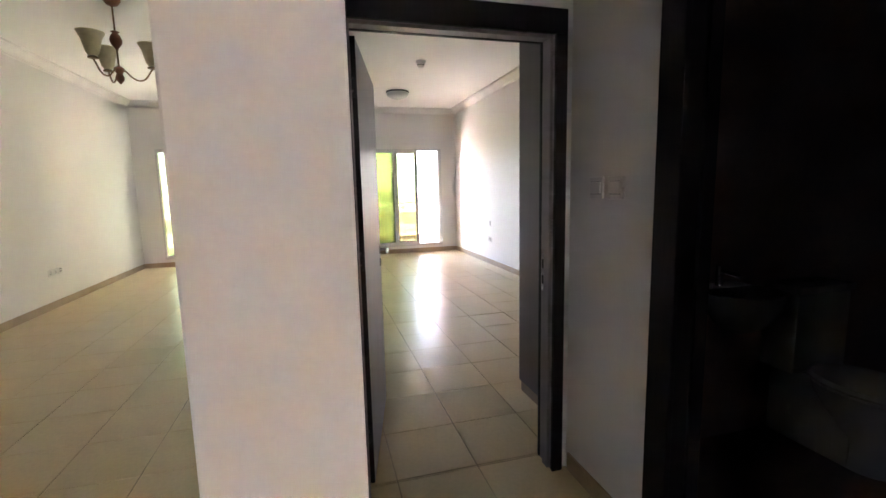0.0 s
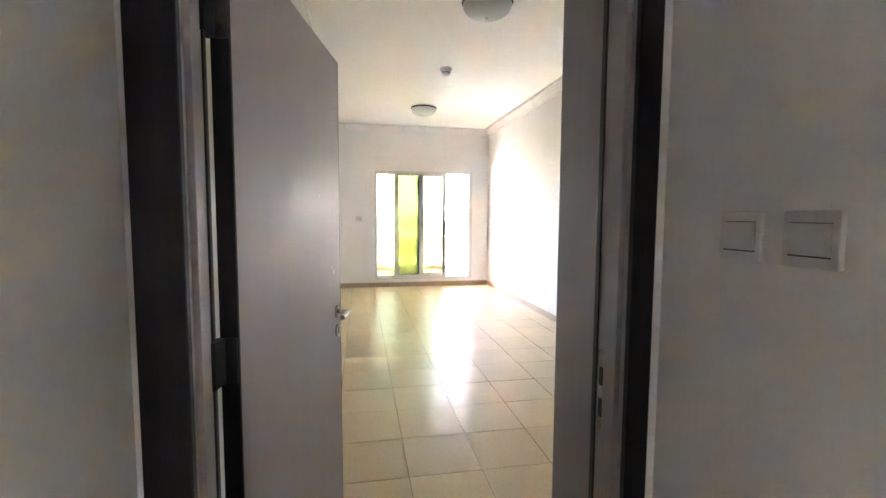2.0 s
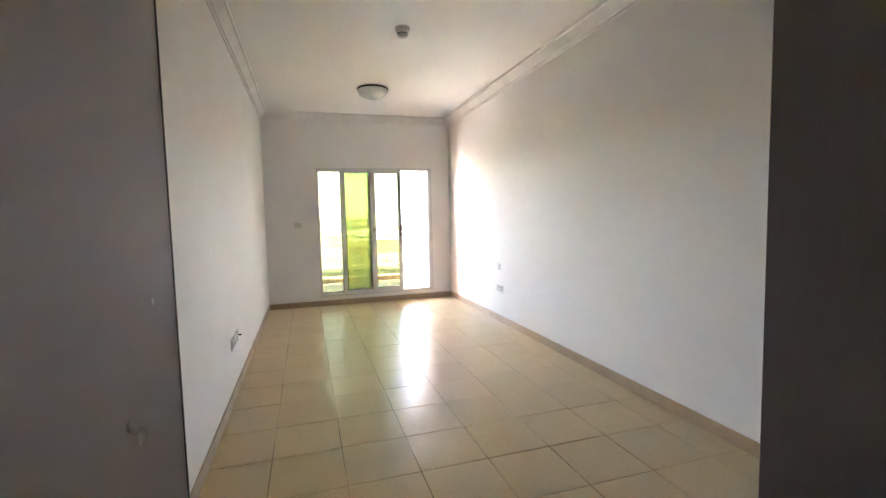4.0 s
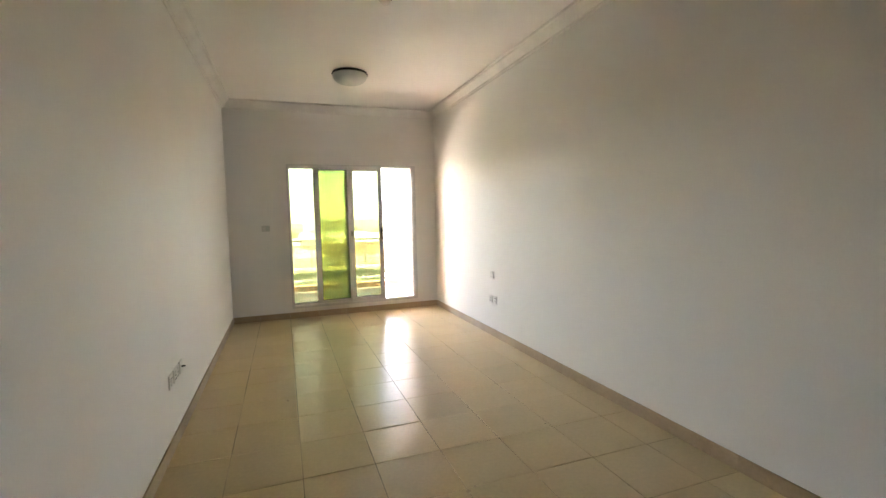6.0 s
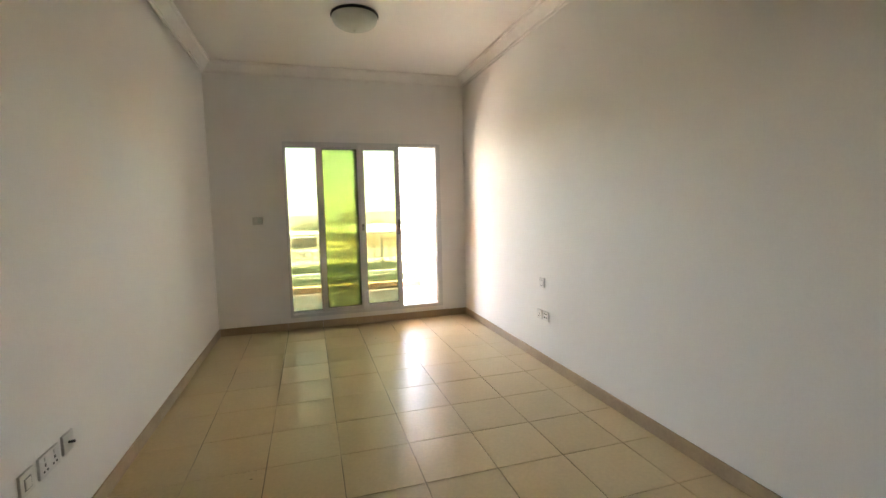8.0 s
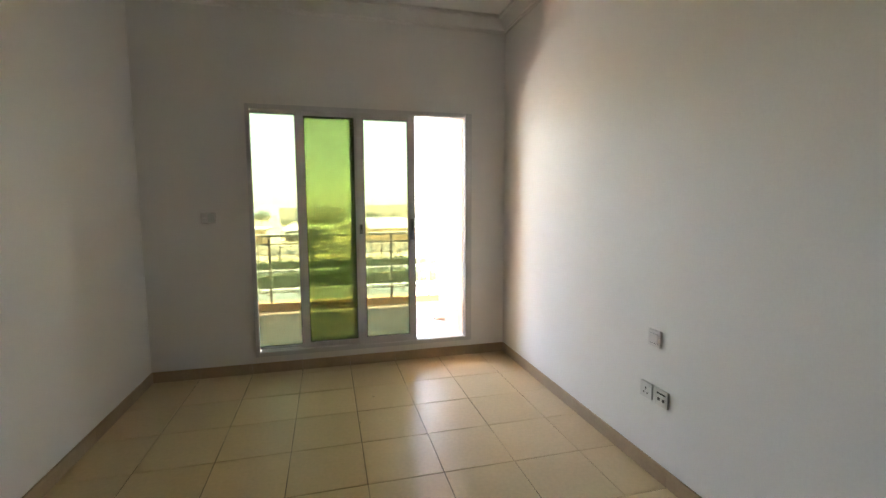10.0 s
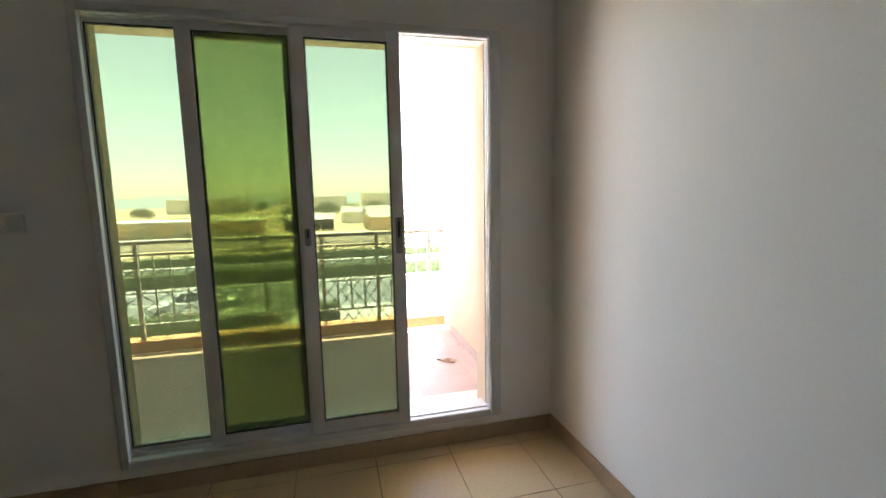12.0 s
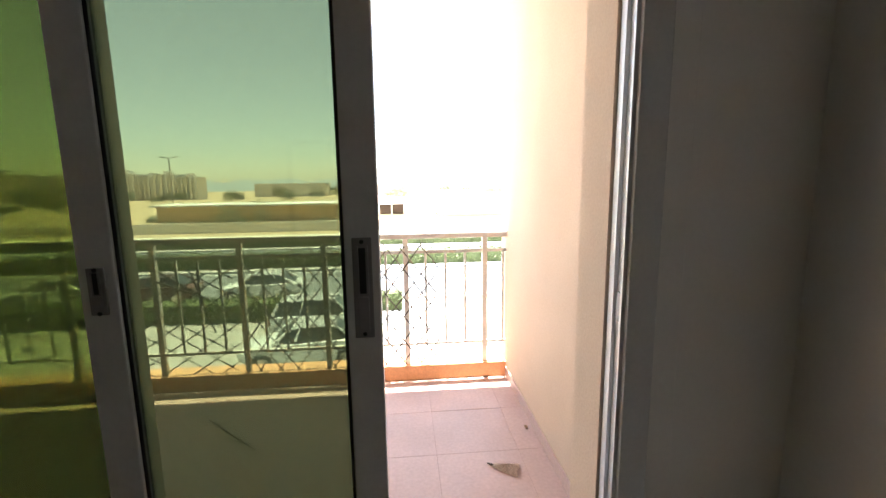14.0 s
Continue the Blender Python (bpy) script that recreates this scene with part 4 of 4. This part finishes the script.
def hedge(x0, x1, y0, y1, h, count, size, seed):
    z0 = GROUND + 0.12

    def place(r):
        k = r.random()
        x = r.uniform(x0, x1)
        if k < 0.55:
            return Vector((x, r.uniform(y0, y1), z0 + h + 0.06 * math.sin(x * 3.1) + r.uniform(-0.08, 0.05))), Vector((0, 0, 1))
        return Vector((x, y0 + r.uniform(-0.04, 0.1), z0 + r.uniform(0, h))), Vector((0, -1, 0))

    o = tagged(new("hedge", leaves(count, place, size, seed, "hedge", M["hedge"])), "clipped green hedge along the road", "hedge", "hedges", "stuff")
    bm = bmesh.new()
    n = max(2, int((x1 - x0) / 1.5))
    for k in range(n):
        xa, xb = x0 + (x1 - x0) * k / n, x0 + (x1 - x0) * (k + 1) / n
        box(bm, xa, xb, y0 + 0.06, y1 - 0.05, z0 - 0.1, z0 + h - 0.06 + 0.05 * math.sin(k * 1.7))
    o2 = new("hedge_core", mesh("hedge_core", bm, M["hedge"]))
    o2.parent = o


hedge(-32, 45, 32.0, 33.6, 0.95, 16000, 0.16, 1)
hedge(-55, 60, 42.3, 43.4, 0.75, 12000, 0.18, 2)
hedge(-22, -3.0, 19.6, 20.8, 0.80, 9000, 0.10, 3)
hedge(0.2, 2.1, 20.6, 21.5, 0.75, 2600, 0.09, 4)


def tree(at, h, spread, seed, n=900):
    t = thing("tree", "broadleaf tree in the distance, its green paled for haze", "tree", "distant trees", at)
    r = random.Random(seed)
    bm = bmesh.new()
    cyl(bm, (0, 0, -0.3), (0.1, 0, h * 0.45), 0.05 * h * 0.5, 0.03 * h * 0.5, seg=10)
    tips = []
    for k in range(6):
        a = k * math.tau / 6 + r.uniform(-0.4, 0.4)
        tip = Vector((math.cos(a) * spread * 0.6, math.sin(a) * spread * 0.6, h * r.uniform(0.62, 0.85)))
        cyl(bm, (0.1, 0, h * 0.38), tip, 0.016 * h * 0.5, 0.006 * h * 0.5, seg=6)
        tips.append((tip, spread * r.uniform(0.38, 0.6)))
    tips.append((Vector((0, 0, h * 0.8)), spread * 0.6))
    part("trunk", bm, M["bark"], t)

    def place(q):
        c, rad = q.choice(tips)
        d = Vector((q.gauss(0, 1), q.gauss(0, 1), q.gauss(0, 0.8))).normalized()
        return c + d * rad * q.uniform(0.5, 1.0) ** 0.5, d

    o = new("crown", leaves(n, place, spread * 0.16, seed + 50, "crown", M["tree"]))
    o.parent = t
    return t


trees = [tree((0, 0, 0), 5.0, 3.0, 21), tree((0, 0, 0), 6.5, 3.6, 22), tree((0, 0, 0), 4.0, 3.2, 23)]
rr = random.Random(8)
spots = [(21, 150), (9, 120), (14, 128), (-22, 79), (2, 112)]
spots += [(-150 + k * 9 + rr.uniform(-3, 3), rr.uniform(165, 205)) for k in range(26)]
spots += [(20 + k * 11 + rr.uniform(-4, 4), rr.uniform(185, 240)) for k in range(7)]
spots += [(-75 + rr.uniform(-12, 12), 92 + rr.uniform(-8, 8)) for k in range(5)]
for i, (x, y) in enumerate(spots):
    s = rr.uniform(0.6, 0.95)
    o = trees[i] if i < 3 else copy_thing(trees[i % 3], pose(0, 0, 0))
    o.matrix_basis = pose(x, y, fall(y), 0, 0, rr.uniform(0, 360)) @ Matrix.Diagonal((s, s, s, 1))


def car(at, rz, paint, label, suv=False):
    """A car of 4.5 m, nose along local +x: lofted body, glasshouse, wheels, lamps."""
    t = thing("car", label, "car", "parked cars", at, rz)
    hh = 0.12 if suv else 0.0
    # x, half width, sill z, shoulder z
    secs = [(-2.22, 0.70, 0.42, 0.78), (-2.05, 0.83, 0.30, 0.95 + hh), (-1.3, 0.89, 0.24, 0.98 + hh), (0.0, 0.90, 0.22, 0.95 + hh), (0.85, 0.89, 0.24, 0.93 + hh), (1.75, 0.84, 0.28, 0.80 + hh), (2.12, 0.72, 0.36, 0.66 + hh), (2.24, 0.55, 0.42, 0.58 + hh)]
    bm = bmesh.new()
    rings = []
    for x, w, z0, z1 in secs:
        prof = [(-w * 0.93, z0), (-w, z0 + 0.12), (-w, (z0 + z1) / 2), (-w * 0.95, z1 - 0.05), (-w * 0.8, z1), (w * 0.8, z1), (w * 0.95, z1 - 0.05), (w, (z0 + z1) / 2), (w, z0 + 0.12), (w * 0.93, z0)]
        rings.append([bm.verts.new((x, y, z)) for y, z in prof])
    for p, q in zip(rings, rings[1:]):
        for k in range(10):
            bm.faces.new((p[k], p[(k + 1) % 10], q[(k + 1) % 10], q[k]))
    bm.faces.new(rings[0])
    bm.faces.new(rings[-1][::-1])
    part("body", bm, M[paint], t, smooth=True)
    back = -2.0 if suv else -1.75
    top = 1.42 + 2 * hh
    low = [(back, 0.74, 0.96 + hh), (-0.9, 0.79, 0.98 + hh), (0.3, 0.79, 0.96 + hh), (1.05, 0.74, 0.90 + hh)]
    high = [(back + (0.28 if suv else 0.65), 0.60, top - 0.05), (-0.75, 0.63, top), (0.1, 0.62, top - 0.01), (0.45, 0.58, top - 0.06)]
    bm = bmesh.new()
    lo = [[bm.verts.new((x, s * w, z)) for s in (-1, 1)] for x, w, z in low]
    hi = [[bm.verts.new((x, s * w, z)) for s in (-1, 1)] for x, w, z in high]
    for k in range(3):
        for s in (0, 1):
            bm.faces.new((lo[k][s], lo[k + 1][s], hi[k + 1][s], hi[k][s]))
        bm.faces.new((hi[k][0], hi[k + 1][0], hi[k + 1][1], hi[k][1]))
    bm.faces.new((lo[0][0], lo[0][1], hi[0][1], hi[0][0]))
    bm.faces.new((lo[3][0], lo[3][1], hi[3][1], hi[3][0]))
    part("windows", bm, M["carglass"], t, "dark car windows", smooth=True)
    bm = bmesh.new()
    for k in range(3):
        (xa, wa, za), (xb, wb, zb) = high[k], high[k + 1]
        vs = [bm.verts.new(c) for c in ((xa, -wa - 0.045, za + 0.012), (xb, -wb - 0.045, zb + 0.012), (xb, wb + 0.045, zb + 0.012), (xa, wa + 0.045, za + 0.012))]
        bm.faces.new(vs)
    bmesh.ops.solidify(bm, geom=bm.faces[:], thickness=0.035)
    part("roof", bm, M[paint], t, smooth=True)
    for k in range(4):
        for s in (-1, 1):
            a = Vector((low[k][0], s * (low[k][1] + 0.008), low[k][2]))
            b = Vector((high[k][0], s * (high[k][1] + 0.012), high[k][2]))
            part("pillar", cyl(bmesh.new(), a, b, 0.07 if k in (0, 3) else 0.04, 0.05 if k in (0, 3) else 0.035, seg=8), M[paint], t)
    for x in (-1.4, 1.38):
        for s in (-1, 1):
            w = part("wheel", cyl(bmesh.new(), (x, s * 0.72, 0.32), (x, s * 0.915, 0.32), 0.32, seg=24), M["tyre"], t)
            o = new("rim", mesh("rim", cyl(bmesh.new(), (x, s * 0.90, 0.32), (x, s * 0.922, 0.32), 0.21, seg=18), M["chrome"]))
            o.parent = w
    for s in (-1, 1):
        part("headlight", box(bmesh.new(), 2.0, 2.2, s * 0.62 - 0.14, s * 0.62 + 0.14, 0.58 + hh, 0.70 + hh, bevel=0.03), M["frost"], t)
        part("tail_light", box(bmesh.new(), -2.22, -2.05, s * 0.68 - 0.13, s * 0.68 + 0.13, 0.72, 0.88, bevel=0.03), M["redwood"], t)
        part("wing_mirror", box(bmesh.new(), 0.72, 0.86, s * 0.97 - 0.09, s * 0.97 + 0.07, 0.94 + hh, 1.06 + hh, bevel=0.03), M[paint], t)
    return t


GZ = GROUND + 0.03
car((-1.35, 14.9, GZ), 186, "carwhite", "white saloon car parked on the forecourt")
car((-1.1, 17.6, GZ), 2, "carwhite", "white estate car parked behind another", True)
car((-5.6, 24.1, GZ - 0.01), 180, "carwhite", "white saloon car parked along the road")
car((-11.3, 24.1, GZ - 0.01), 180, "cardark", "dark red saloon car parked along the road")
car((-16.6, 24.1, GZ - 0.01), 180, "carwhite", "white saloon car parked along the road")

# walls and sheds across the road
solid("boundary_wall", B(-120, 80, 57, 57.25, GROUND - 0.4, GROUND + 1.25), M["block"], "long low pale boundary wall", "wall")
solid("ramp_wall", B(5.15, 5.45, 15.5, 22.5, GROUND - 0.1, GROUND + 0.95, bevel=0.02), M["peach"], "low peach wall beside the forecourt", "wall")


def building(name, x0, x1, y0, y1, h, label, wall="block", rows=3, cols=8, win=(1.3, 1.4), roof="roof", category="building"):
    z0 = fall((y0 + y1) / 2)
    t = thing(name, label, category, "distant buildings", ((x0 + x1) / 2, y0, z0))
    hw = (x1 - x0) / 2
    part("wall", box(bmesh.new(), -hw, hw, 0, y1 - y0, -1.5, h), M[wall], t)
    part("roof", box(bmesh.new(), -hw - 0.2, hw + 0.2, -0.2, y1 - y0 + 0.2, h, h + 0.35), M[roof], t)
    if rows:
        fr_me = mesh("window", box(bmesh.new(), -win[0] / 2, win[0] / 2, -0.06, 0.0, 0, win[1]), M["hazewin"])
        for i in range(rows):
            for j in range(cols):
                o = new("window", fr_me)
                o.parent = t
                o.location = (-hw + (j + 0.5) * 2 * hw / cols, -0.01, (i + 0.35) * h / rows)
    return t


def apartment(x0, x1, y0, h, cols):
    """A block of flats with projecting bays, parapet and stair head."""
    t = building("apartment_block", x0, x1, y0, y0 + 14, h, "pale apartment block far across the open ground", rows=5, cols=cols, win=(1.5, 1.7))
    hw, step = (x1 - x0) / 2, (x1 - x0) / cols
    for k in range(cols + 1):
        part("bay", box(bmesh.new(), -hw + k * step - 0.45, -hw + k * step + 0.45, -0.9, -0.07, -1.5, h - 0.3 - 0.6 * (k % 2)), M["block"], t)
    part("stair_head", box(bmesh.new(), -hw * 0.3, hw * 0.35, 3.0, 8.0, h + 0.36, h + 2.4), M["block"], t)


for x0, x1, y0, h, cols in ((-157, -146, 262, 14.6, 4), (-145.4, -134.5, 266, 13.4, 4), (-133.6, -124.2, 260, 14.1, 3), (-123.6, -114, 264, 12.7, 4),
                            (-214, -203, 255, 15.0, 4), (-202, -192, 258, 14.0, 4), (-186, -176, 258, 12.4, 4), (-175, -166, 262, 11.6, 3)):
    apartment(x0, x1, y0, h, cols)
building("low_building", 24, 70, 300, 320, 11, "long pale low building on the skyline", rows=3, cols=14)
building("low_building", -30, 14, 315, 330, 9.5, "long pale low building on the skyline", rows=3, cols=14)
building("low_building", 90, 150, 310, 330, 10, "long pale low building on the skyline", rows=3, cols=14)
building("low_building", -100, -50, 320, 335, 9, "long pale low building on the skyline", rows=3, cols=14)


def shed(x0, x1, y0, y1, h, rise, wall, label):
    z0 = fall(y0)
    t = thing("warehouse", label, "warehouse", "sheds", ((x0 + x1) / 2, y0, z0))
    hw, dd = (x1 - x0) / 2, y1 - y0
    part("wall", box(bmesh.new(), -hw, hw, 0, dd, -0.8, h), M[wall], t)
    bm = bmesh.new()
    vs = [bm.verts.new(c) for c in ((-hw - 0.3, -0.3, h), (hw + 0.3, -0.3, h), (hw + 0.3, dd / 2, h + rise), (-hw - 0.3, dd / 2, h + rise), (hw + 0.3, dd + 0.3, h), (-hw - 0.3, dd + 0.3, h))]
    bm.faces.new((vs[0], vs[1], vs[2], vs[3]))
    bm.faces.new((vs[3], vs[2], vs[4], vs[5]))
    bmesh.ops.solidify(bm, geom=bm.faces[:], thickness=0.15)
    part("roof", bm, M["roof"], t, "white sheet metal roof")
    for k in range(int(hw * 2 / 4)):
        part("pier", box(bmesh.new(), -hw + 2 + k * 4 - 0.15, -hw + 2 + k * 4 + 0.15, -0.12, 0.0, -0.5, h - 0.1), M[wall], t)
    return t


shed(9, 34, 78, 96, 2.6, 1.5, "tanwall", "tan walled warehouse with a white sheet roof")
shed(5, 22, 112, 126, 2.8, 1.4, "block", "pale shed with a white sheet roof")
# long tan store with a flat pale roof
t = thing("long_store", "long low tan store with a flat pale roof", "building", "distant buildings", (-22, 74, fall(74)))
part("wall", box(bmesh.new(), -15, 13, 0, 6, -0.8, 2.75), M["tanwall"], t)
part("roof", box(bmesh.new(), -15.8, 13.8, -0.9, 6.6, 2.76, 3.05, bevel=0.03), M["roof"], t, "flat pale roof slab")
for k in range(8):
    part("pier", box(bmesh.new(), -13.5 + k * 3.6, -13.2 + k * 3.6, -0.12, -0.001, -0.5, 2.75), M["tanwall"], t)
# open vehicle shelter; its inner shade is put into a dark back wall
t = thing("open_shelter", "open shelter with a pale sheet roof, inner shade painted dark", "shelter", at=(-2.6, 86, fall(86)))
bm = bmesh.new()
vs = [bm.verts.new(c) for c in ((-5.0, -0.6, 2.1), (5.6, -0.6, 2.3), (5.6, 5.5, 3.2), (-3.6, 5.5, 3.2))]
bm.faces.new(vs)
bmesh.ops.solidify(bm, geom=bm.faces[:], thickness=0.15)
part("roof", bm, M["roof"], t, "pale sheet roof")
part("back_wall", box(bmesh.new(), -4.4, 5.2, 5.0, 5.2, -0.5, 3.0), M["cane"], t, "back wall coloured dark as the shelter's inner shade")
for k in range(5):
    part("post", cyl(bmesh.new(), (-4.5 + k * 2.4, -0.3, -0.4), (-4.5 + k * 2.4, -0.3, 2.15), 0.09, seg=8), M["block"], t)


def bush(at, w, h, seed):
    def place(q):
        d = Vector((q.gauss(0, 1), q.gauss(0, 1), abs(q.gauss(0, 1)))).normalized()
        k = q.uniform(0.55, 1.0) ** 0.5
        return Vector((d.x * w * k, d.y * w * k, d.z * h * k * (0.8 + 0.3 * math.sin(3 * d.x * seed)))), d

    b = thing("bush", "bush on the sandy ground, its green paled for haze", "bush", "desert bushes", at)
    o = new("foliage", leaves(700, place, w * 0.16, seed, "foliage", M["tree"]))
    o.parent = b
    st = bmesh.new()
    for k in range(4):
        cyl(st, (0, 0, -0.2), (math.cos(k * 1.6) * w * 0.4, math.sin(k * 1.6) * w * 0.4, h * 0.6), 0.05, 0.02, seg=6)
    part("stems", st, M["bark"], b)


for k, (x, y, w, h) in enumerate(((-23.8, 69, 2.1, 3.0), (-19.5, 70, 1.4, 2.6), (-31, 66, 1.1, 1.0), (-27, 67, 1.2, 0.9), (-10.5, 71, 0.9, 0.9), (-40, 80, 1.8, 1.2))):
    bush((x, y, fall(y)), w, h, 60 + k)

# street lamp
t = thing("street_lamp", "tall grey twin-arm street lamp", "street lamp", at=(-39.4, 84.4, fall(84.4)))
part("pole", cyl(bmesh.new(), (0, 0, -0.3), (0, 0, 11.2), 0.16, 0.09, seg=12), M["grey"], t)
for s in (-1, 1):
    part("arm", cyl(bmesh.new(), (0, 0, 11.1), (s * 1.0, 0, 11.35), 0.06, seg=8), M["grey"], t)
    part("lamp_head", box(bmesh.new(), s * 1.15 - 0.4, s * 1.15 + 0.4, -0.18, 0.18, 11.28, 11.45, bevel=0.04), M["grey"], t)

# ---- floor tiles, skirtings: one object a piece ----
TX, TY, GAP = 0.415, 0.427, 0.0040


def tile_mesh(name, w, d, material, h=0.008):
    """A tile with its top at z = 0 and a small chamfer."""
    c = 0.0012
    pts = []
    for z, k in ((-h, 0.0), (-c, 0.0), (0.0, c)):
        pts.append([(k, k, z), (w - k, k, z), (w - k, d - k, z), (k, d - k, z)])
    me = bpy.data.meshes.new(name)
    faces = [(8, 9, 10, 11)]
    for r in (0, 4):
        for k in range(4):
            faces.append((r + k, r + (k + 1) % 4, r + 4 + (k + 1) % 4, r + 4 + k))
    me.from_pydata([p for ring in pts for p in ring], [], faces)
    me.materials.append(material)
    return me


def lines(start, pitch, a, b):
    k = math.floor((a - start) / pitch)
    out = [a]
    while True:
        v = start + (k + 1) * pitch
        k += 1
        if v >= b - 0.01:
            break
        if v > a + 0.01:
            out.append(v)
    return out + [b]


cache = {}
rt = random.Random(11)


def lay(x0, x1, y0, y1, parent, name="tile", px=TX, py=TY, ox=0.36, oy=-0.95, z=0.0, material=None, gap=GAP):
    for xa, xb in zip(lines(ox, px, x0, x1), lines(ox, px, x0, x1)[1:]):
        for ya, yb in zip(lines(oy, py, y0, y1), lines(oy, py, y0, y1)[1:]):
            w, dd = xb - xa - gap, yb - ya - gap
            key = (name, round(w, 3), round(dd, 3))
            if key not in cache:
                cache[key] = tile_mesh(name, w, dd, material)
            o = new(name, cache[key])
            o.parent = parent
            o.location = (xa + gap / 2, ya + gap / 2, z + rt.uniform(-0.0004, 0.0002))
            o.rotation_euler = (rt.gauss(0, 0.0014), rt.gauss(0, 0.0014), 0)


lay(0.0, W, DW1 + 0.02, 0.0, floor, material=M["tile"])
lay(HALL_L, HALL_R, PART_END, DW1 + 0.02, floor, material=M["tile"])
lay(-0.075, HALL_R, -12.0, PART_END, floor, material=M["tile"])

# living room tiles, joined
bm_v, bm_f = [], []
gx = lines(0.36, TX, LIV, -0.075)
gy = lines(-0.95, TY, BACK, 0.0)
for xa, xb in zip(gx, gx[1:]):
    for ya, yb in zip(gy, gy[1:]):
        i = len(bm_v)
        for zz, k in ((-0.008, 0.002), (-0.0012, 0.002), (0.0, 0.0032)):
            bm_v += [(xa + k, ya + k, zz), (xb - k, ya + k, zz), (xb - k, yb - k, zz), (xa + k, yb - k, zz)]
        bm_f.append((i + 8, i + 9, i + 10, i + 11))
        for r in (0, 4):
            for k in range(4):
                bm_f.append((i + r + k, i + r + (k + 1) % 4, i + r + 4 + (k + 1) % 4, i + r + 4 + k))
me = bpy.data.meshes.new("floor_tiles")
me.from_pydata(bm_v, [], bm_f)
me.materials.append(M["tile"])
o = tagged(new("floor_tiles", me), "glossy beige ceramic tiles of the living room floor", "", "", "stuff")
o.parent = floor

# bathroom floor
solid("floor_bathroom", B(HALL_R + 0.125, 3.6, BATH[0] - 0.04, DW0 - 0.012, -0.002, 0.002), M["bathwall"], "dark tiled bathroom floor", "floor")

# balcony tiles
lay(BAL0, BAL1, 0.386, BALY, bal_floor, "balcony_tile", 0.41, 0.41, 2.40, 0.75, BALZ, M["balctile"], 0.0012)

# skirtings: runs of short tiles
SH, ST = 0.092, 0.010


def skirting(name, a, b, label):
    """Skirting tiles from a to b, standing out to the left of that way."""
    s = thing(name, label, "skirting", kind="structure")
    a, b = Vector((*a, 0)), Vector((*b, 0))
    d = (b - a)
    n = d.normalized()
    ang = math.atan2(n.y, n.x)
    ox = -0.95 if abs(n.y) > 0.5 else 0.36
    pitch = TY if abs(n.y) > 0.5 else TX
    lo, hi = (min(a.y, b.y), max(a.y, b.y)) if abs(n.y) > 0.5 else (min(a.x, b.x), max(a.x, b.x))
    cuts = lines(ox, pitch, lo, hi)
    first = a.y if abs(n.y) > 0.5 else a.x
    for p, q in zip(cuts, cuts[1:]):
        ln = q - p - 0.0012
        key = (name, round(ln, 3))
        if key not in cache:
            cache[key] = mesh("skirting_tile", box(bmesh.new(), 0, ln, 0.0005, ST, 0.001, SH, bevel=0.0015), M["skirt"])
        o = new("skirting_tile", cache[key])
        o.parent = s
        near = min(abs(p - first), abs(q - first))
        pos = a + n * (near + 0.0006)
        o.location = pos
        o.rotation_euler = (0, 0, ang)
    return s


L = "beige ceramic tile skirting with narrow joints"
skirting("baseboard_window", (W - ST - 0.001, 0.0), (ST + 0.001, 0.0), L)
skirting("baseboard_side", (W, DW1 + 0.7), (W, 0.0), L)
skirting("baseboard_partition", (0.0, 0.0), (0.0, DW1 + 0.03), L)
skirting("baseboard_hall", (HALL_R, -8.49), (HALL_R, DW0 - 0.026), L)
skirting("baseboard_hall_inner", (HALL_L, DW0 - 0.026), (HALL_L, PART_END), L)
skirting("baseboard_living", (LIV, 0.0), (LIV, BACK), L)
skirting("baseboard_living_window", (-0.09, 0.0), (LIV + 0.012, 0.0), L)

# chipped and stained spots of the floor
for k, (x, y, sz) in enumerate(((0.704, -3.172, 0.008), (2.411, -4.313, 0.008), (1.607, -4.818, 0.020), (1.742, -0.739, 0.010), (1.653, -4.797, 0.016), (1.612, -1.123, 0.007))):
    o = new("chip", mesh("chip", speck(bmesh.new(), Vector((x, y, 0.0004)), Vector((1, 0, 0)), Vector((0, 0.6, 0)), sz, 40 + k), M["grout"]))
    o.parent = floor
